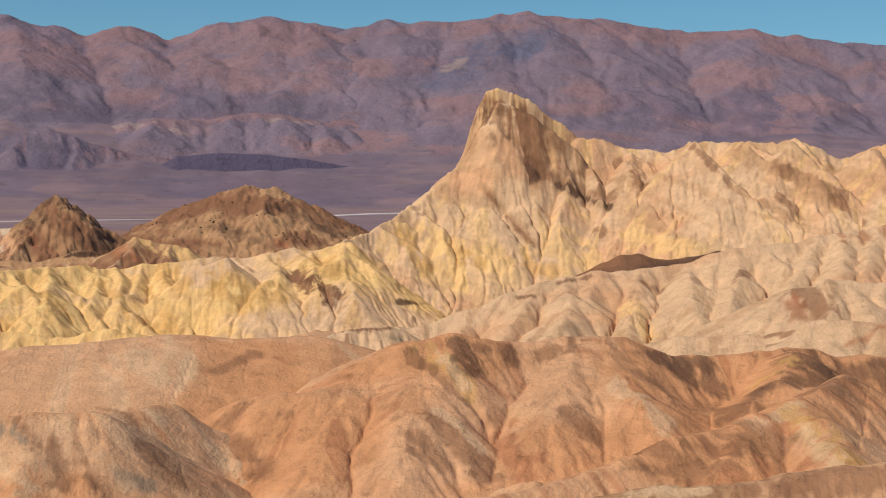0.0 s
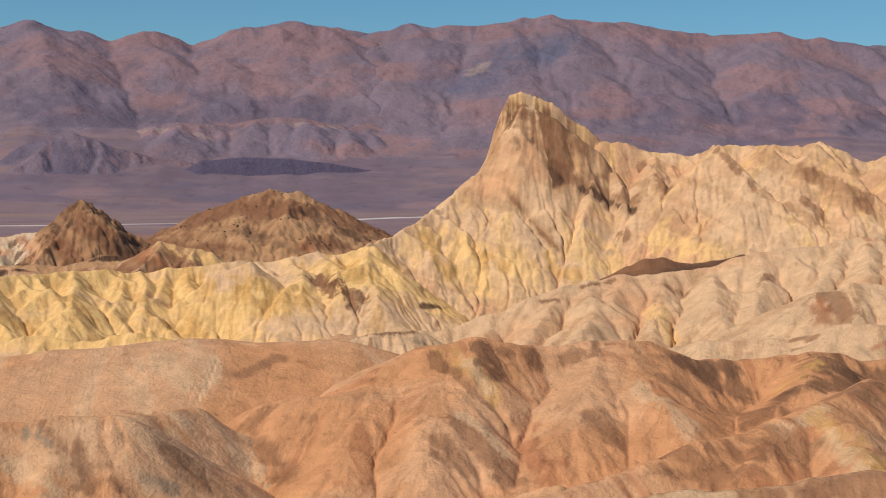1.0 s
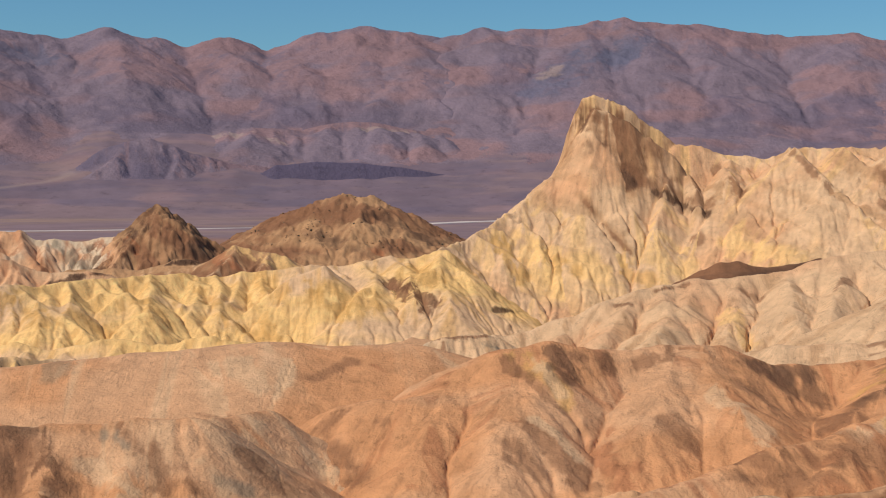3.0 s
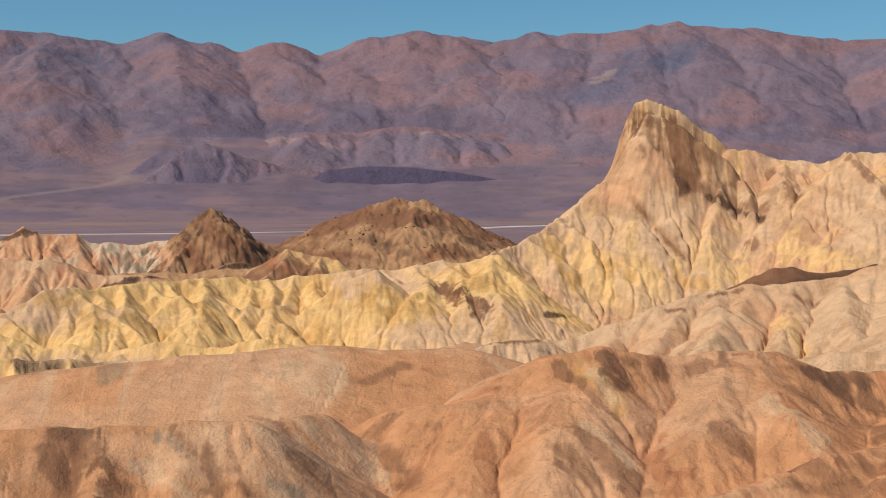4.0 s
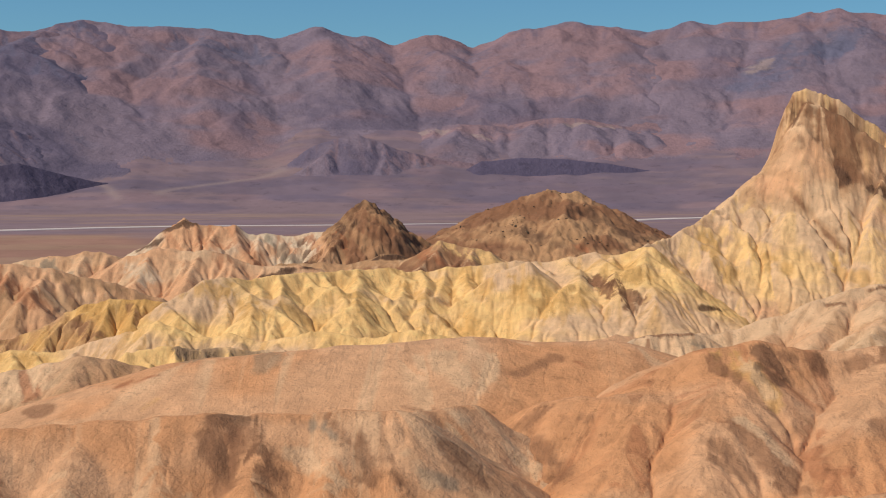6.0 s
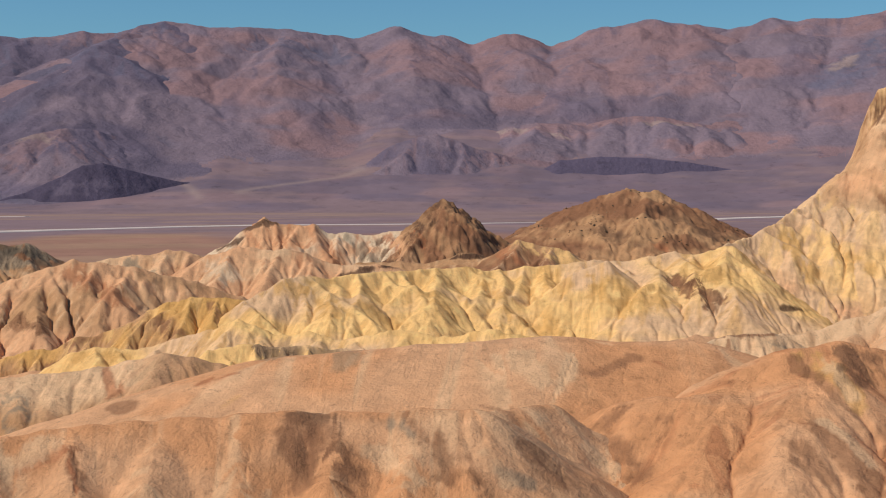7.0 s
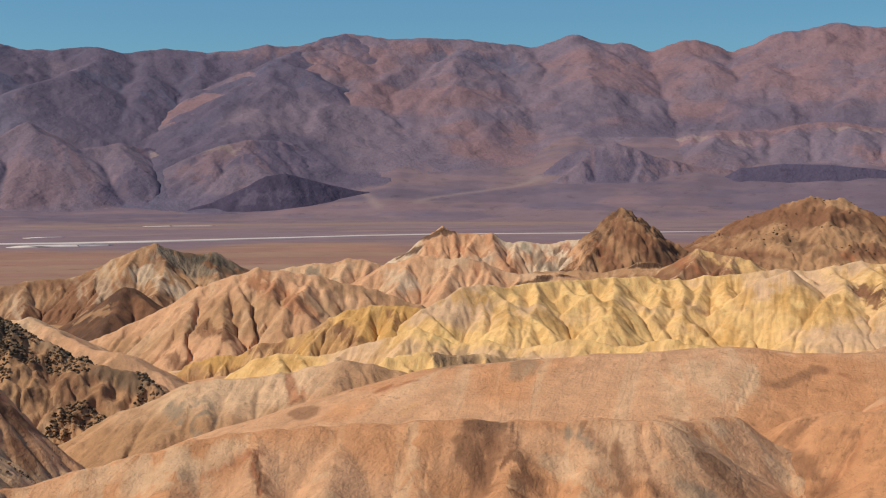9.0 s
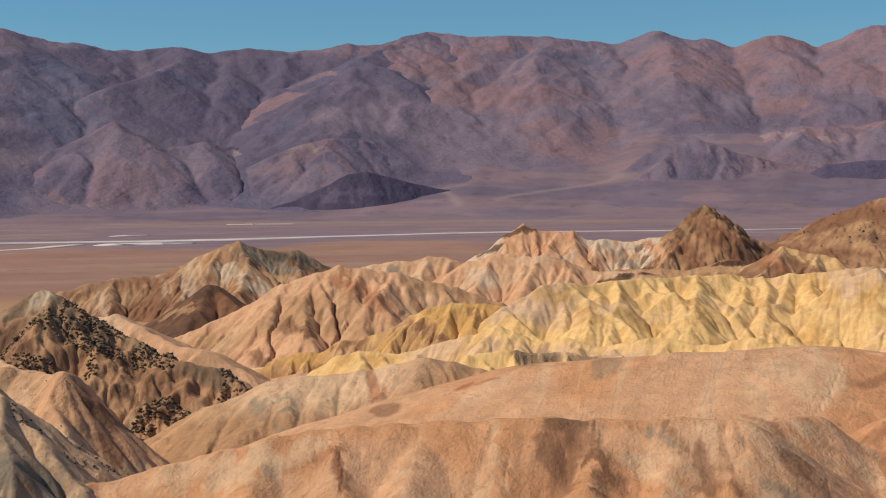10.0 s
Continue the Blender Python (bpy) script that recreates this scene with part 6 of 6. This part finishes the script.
# small white clay knoll with a dark brown cap
h = Hill(1173, rill=(0.8, 4), rough=(0.4, 5), blend=0.8, rain=(0.5, 100, 0.006, 0.03))
h.ridge(0.62, 1.5, (-34.2, 383.5, 34.7), (-29.7, 384.6, 36.6), (-25.9, 385.5, 37.6), (-20.6, 386.7, 38.3), (-14.4, 388.0, 38.5), (-11.3, 388.6, 37.5), (-6.7, 389.4, 34.9), (-3.6, 390.0, 32.5))
h.ridge(0.75, 1, (-22.1, 386.4, 38.1), (-21.8, 382.0, 35.7), (-21.3, 373.8, 31.4))
h.spurs(0, 6, 14, 0.5, lean=0, k=0.85, soft=0.7, twigs=0.2)
h.patch("brown", 0.8, (-28.1, 384.8, 37.2), (-14.4, 387.0, 38.4), hard=0.5, cap=1)
h.patch("brown", 0.9, (-25.7, 382.8, 37.1), (-25.5, 379.4, 35.2), hard=0.4)
h.patch("grey", 1.5, (-14.2, 383.1, 36.4), (-9.6, 383.5, 34.8), hard=0.2)
build_hill(h, "knoll", "small white clay knoll with a dark brown cap", "hill", ('cream', 'white', 'tan'), 0.05, 0.6)

# pale cream badlands ridge with soft folded flanks
h = Hill(1210, rill=(0.7, 9), rough=(1.0, 10), blend=1.8, rain=(0.8, 110, 0.0045, 0.015), crag=(0.6, 7))
h.ridge(0.55, 2.5, (-54.1, 446.7, 27.7), (-40.4, 452.9, 29.2), (-29.8, 457.2, 28.4), (-15.4, 462.6, 29.4), (-4.3, 466.3, 30.1), (8.8, 470.4, 34.9), (22.0, 474.0, 39.9), (33.5, 476.9, 43.4), (41.3, 478.6, 45.0), (53.0, 481.0, 47.0), (66.7, 483.4, 47.5), (80.5, 485.4, 49.0), (92.3, 486.9, 52.3), (100.2, 487.7, 54.8), (116.0, 489.0, 56.8), (129.8, 489.7, 59.0), (143.5, 490.2, 61.0), (152.9, 490.3, 62.6), (178.3, 489.8, 67.1), (206.7, 488.0, 69.3))
h.ridge(0.6, 2, (33.5, 476.9, 43.4), (27.0, 461.6, 37.5), (20.9, 446.8, 31.8), (16.8, 432.3, 26.4))
h.ridge(0.6, 2, (53.0, 481.0, 47.0), (47.2, 460.7, 39.6), (38.7, 446.3, 33.7), (30.9, 437.3, 29.4))
h.ridge(0.6, 2, (64.7, 483.1, 47.3), (65.3, 465.8, 41.1), (60.5, 449.8, 35.3), (55.2, 435.6, 29.7))
h.ridge(0.6, 2, (80.5, 485.4, 49.0), (77.1, 464.0, 41.3), (77.5, 444.1, 34.2))
h.ridge(0.6, 2, (100.2, 487.7, 54.8), (97.7, 465.8, 46.9), (90.2, 446.0, 39.5))
h.ridge(0.6, 2, (129.8, 489.7, 59.0), (121.6, 472.4, 52.2), (112.4, 457.1, 45.8))
h.ridge(0.6, 2, (8.8, 470.4, 34.9), (6.8, 458.2, 30.4), (3.1, 447.4, 26.2))
h.ridge(0.6, 2, (152.9, 490.3, 62.6), (142.9, 474.5, 56.0), (136.2, 457.9, 49.6))
h.spurs(0, 30, 46, 0.36, lean=0, k=0.65, soft=2, twigs=0.6)
h.groove(0.4, 0.45, (65.3, 473.1), (59.5, 456.3), (60.9, 439.6))
h.groove(0.4, 0.45, (71.2, 474.1), (67.0, 464.9), (70.8, 447.0), (74.8, 433.4))
h.groove(0.32, 0.38, (46.6, 474.3), (37.4, 453.6), (30.8, 436.0))
h.groove(0.32, 0.38, (86.9, 478.0), (85.2, 457.8), (79.3, 439.5))
h.groove(0.32, 0.38, (21.7, 466.6), (15.8, 455.3), (11.9, 444.4))
h.patch("brown", 1.4, (39.1, 475.4, 44.5), (48.8, 477.8, 46.0), hard=0.4, cap=1)
h.patch("brown", 1.2, (25.6, 470.0, 39.3), (30.1, 467.5, 40.0), hard=0.4, cap=1)
h.patch("brown", 1.2, (-13.6, 463.5, 37.5), (1.3, 470.7, 35.5), hard=0.4, cap=1)
h.patch("brown", 1.7, (67.5, 474.7, 44.7), (70.8, 471.7, 43.1), hard=0.3)
h.patch("rust", 3.0, (138.4, 485.9, 59.2), (151.5, 485.6, 61.2), hard=0.1)
h.patch("yellow", 2.7, (60.0, 460.5, 37.9), (64.6, 440.6, 31.0), hard=0.1)
h.patch("brown", 1.4, (103.6, 475.8, 50.0), (95.1, 461.9, 45.3), hard=0.2)
build_hill(h, "ridge", "pale cream badlands ridge with soft folded flanks", "ridge", ('cream', 'pink', 'tan'), 0.05, 0.9)

# pale cream clay ridge with a brown-stained face
h = Hill(1247, rill=(0.6, 9), rough=(1.0, 10), blend=1.8, rain=(0.8, 110, 0.0045, 0.015), crag=(0.6, 7))
h.ridge(0.5, 3, (65.8, 394.6, 34.8), (75.2, 394.7, 38.8), (87.7, 394.7, 44.4), (97.0, 394.4, 48.8), (106.2, 393.9, 51.1), (122.8, 392.6, 51.1), (142.5, 390.2, 53.0), (164.3, 386.5, 51.9))
h.ridge(0.6, 2, (106.2, 393.9, 51.1), (105.6, 379.8, 46.0), (100.3, 371.1, 42.3))
h.ridge(0.6, 2, (87.7, 394.7, 44.4), (84.1, 385.2, 40.7), (77.9, 377.0, 37.0))
h.ridge(0.6, 2, (122.8, 392.6, 51.1), (114.9, 380.4, 46.0), (106.9, 373.4, 42.1))
h.spurs(0, 26, 34, 0.36, lean=0, k=0.65, soft=2, twigs=0.5)
h.patch("brown", 3.4, (99.2, 390.6, 48.8), (101.9, 377.4, 44.7), hard=0.3)
h.patch("rust", 2.7, (95.3, 387.4, 46.7), (96.2, 378.4, 43.0), hard=0.1)
build_hill(h, "ridge", "pale cream clay ridge with a brown-stained face", "ridge", ('cream', 'pink', 'tan'), 0.06, 0.9)

# smooth pale clay hill with a small gully
h = Hill(1284, rill=(0.5, 8), rough=(1.0, 10), blend=1.8, rain=(0.8, 110, 0.0045, 0.015), crag=(0.6, 7))
h.ridge(0.45, 3, (41.6, 349.5, 34.4), (49.7, 348.3, 38.6), (57.8, 346.9, 40.9), (68.5, 344.7, 40.8), (75.0, 343.2, 41.4), (81.5, 341.6, 40.4), (84.1, 341.0, 42.7), (87.8, 339.9, 44.7), (94.1, 338.1, 45.7), (104.9, 334.7, 45.8), (120.5, 329.0, 45.7), (137.3, 322.0, 45.3))
h.ridge(0.5, 3, (84.1, 341.0, 42.7), (81.2, 334.3, 40.1), (78.3, 327.8, 37.6))
h.ridge(0.5, 3, (99.1, 336.6, 45.8), (93.7, 327.0, 41.8), (89.2, 319.9, 38.8))
h.patch("brown", 1.4, (78.9, 342.0, 41.9), (82.7, 338.2, 43.1), hard=0.3)
h.patch("rust", 1.4, (93.6, 326.6, 42.5), (102.8, 331.3, 45.3), hard=0.1)
h.patch("brown", 1.2, (77.5, 335.8, 40.6), (81.1, 334.2, 41.5), hard=0.2)
build_hill(h, "hill", "smooth pale clay hill with a small gully", "hill", ('cream', 'pink', 'tan'), 0.07, 0.9)

# low dark brown mound of loose rock in a saddle
h = Hill(1321, rill=(0.25, 6), rough=(0.3, 8), blend=1.5)
h.ridge(0.8, 2, (53.2, 542.4, 42.0), (62.0, 543.8, 45.9), (68.6, 544.7, 48.9), (75.2, 545.6, 49.4), (84.1, 546.6, 47.0), (95.2, 547.8, 48.0), (106.6, 548.7, 50.3), (110.7, 549.0, 48.3))
h.ridge(0.8, 2, (61.2, 536.5, 44.7), (74.2, 537.9, 45.5), (95.9, 539.5, 46.0))
build_hill(h, "mound", "low dark brown mound of loose rock in a saddle", "hill", ('brown', 'dark', 'brown'), 0.06, 1)

# low cream and pink clay hummocks in the gulch
h = Hill(1358, rill=(0.4, 6), rough=(1.0, 12), blend=1, rain=(0.7, 110, 0.006, 0.02), crag=(0.6, 7))
h.ridge(0.6, 1.5, (-379.9, 464.4, 15.0), (-364.1, 470.0, 14.6), (-350.4, 474.4, 12.3), (-334.3, 479.1, 8.3), (-320.4, 482.9, 5.1), (-306.3, 486.3, 8.3), (-292.3, 489.4, 6.8))
h.ridge(0.6, 1.5, (-320.5, 440.8, 10.4), (-305.6, 445.2, 7.8), (-290.6, 449.2, 7.2), (-277.6, 452.3, 10.0), (-262.4, 455.5, 10.3), (-245.1, 458.6, 11.9))
h.ridge(0.6, 1.5, (-271.7, 395.7, 11.8), (-259.8, 401.7, 13.6), (-244.3, 408.9, 14.2), (-230.2, 414.8, 16.4), (-212.4, 421.6, 18.2), (-196.3, 427.1, 18.3))
h.spurs(0, 14, 24, 0.45, lean=0, k=0.75, soft=1, twigs=0.5)
h.spurs(1, 13, 22, 0.45, lean=0, k=0.75, soft=1, twigs=0.4)
h.spurs(2, 14, 20, 0.45, lean=0, k=0.75, soft=1, twigs=0.3)
h.patch("brown", 1.7, (-291.7, 488.4, 6.5), (-289.2, 492.1, 6.6), hard=0.3)
build_hill(h, "hill", "low cream and pink clay hummocks in the gulch", "hill", ('cream', 'pink', 'yellow'), 0.05, 0.7)


# ---- loose black rock on the dark slopes ----
def scatter_rocks(h, name, label, count, b0, b1, r0, r1, size, seed):
    """Many small angular stones lying on a hill where its rock is dark, in one mesh."""
    rng = np.random.RandomState(seed)
    bearing, r = np.radians(rng.uniform(b0, b1, count * 8)), rng.uniform(r0, r1, count * 8)
    x, y = -r * np.sin(bearing), r * np.cos(bearing)
    b_first, b_step, r_first, r_step, surface = h.surface
    i, j = np.rint((np.degrees(bearing) - b_first) / b_step).astype(int), np.rint((r - r_first) / r_step).astype(int)
    inside = (i >= 0) & (j >= 0) & (i < surface.shape[0]) & (j < surface.shape[1])
    x, y, z = x[inside], y[inside], surface[i[inside], j[inside]]
    clump = fbm(x / 14, y / 14, seed + 1, 3)
    pick = np.nonzero((z > ground_height(x, y) + 1) & (clump > 0.5))[0][:count]
    verts, quads, tints = [], [], []
    base = np.array([(sx, sy, sz) for sx in (-1, 1) for sy in (-1, 1) for sz in (-1, 1)], dtype=float)
    sides = np.array([(0, 1, 3, 2), (4, 6, 7, 5), (0, 4, 5, 1), (2, 3, 7, 6), (0, 2, 6, 4), (1, 5, 7, 3)])
    for n, i in enumerate(pick):
        s = size * rng.uniform(0.35, 1.0) ** 1.5 * np.array([rng.uniform(0.7, 1.3), rng.uniform(0.7, 1.3), rng.uniform(0.4, 0.8)])
        turn = np.array(Euler((rng.uniform(-0.5, 0.5), rng.uniform(-0.5, 0.5), rng.uniform(0, 6.3))).to_matrix())
        v = (base * s * rng.uniform(0.55, 1.0, (8, 1)) + rng.uniform(-0.12, 0.12, (8, 3)) * s) @ turn.T
        verts.append(v + (x[i], y[i], z[i] + 0.1 * s[2]))
        quads.append(sides + 8 * n)
        tints.append(np.tile((ROCK["char"] if rng.rand() < 0.35 else ROCK["olive"]) * rng.uniform(0.8, 1.35), (8, 1)))
    if len(pick):
        ob = link_mesh(name, np.concatenate(verts), np.concatenate(quads), np.concatenate(tints), CAPROCK)
        tagged(ob, label, "rocks", kind="stuff")


scatter_rocks(HILLS["rocky"], "loose_rock", "black angular stones strewn over the dark slope", 10000, 29, 44, 300, 430, 0.52, 901)
scatter_rocks(HILLS["spur_l"], "loose_rock", "black angular stones strewn over the clay spur", 260, 34, 44, 250, 312, 0.16, 902)
scatter_rocks(HILLS["dome"], "loose_rock", "black outcrop blocks on the brown hill", 350, 2, 13, 860, 945, 0.7, 903)
scatter_rocks(HILLS["rubble"], "loose_rock", "dark grey rubble lying on the slope at the gulch edge", 900, 36, 46, 200, 270, 0.3, 904)
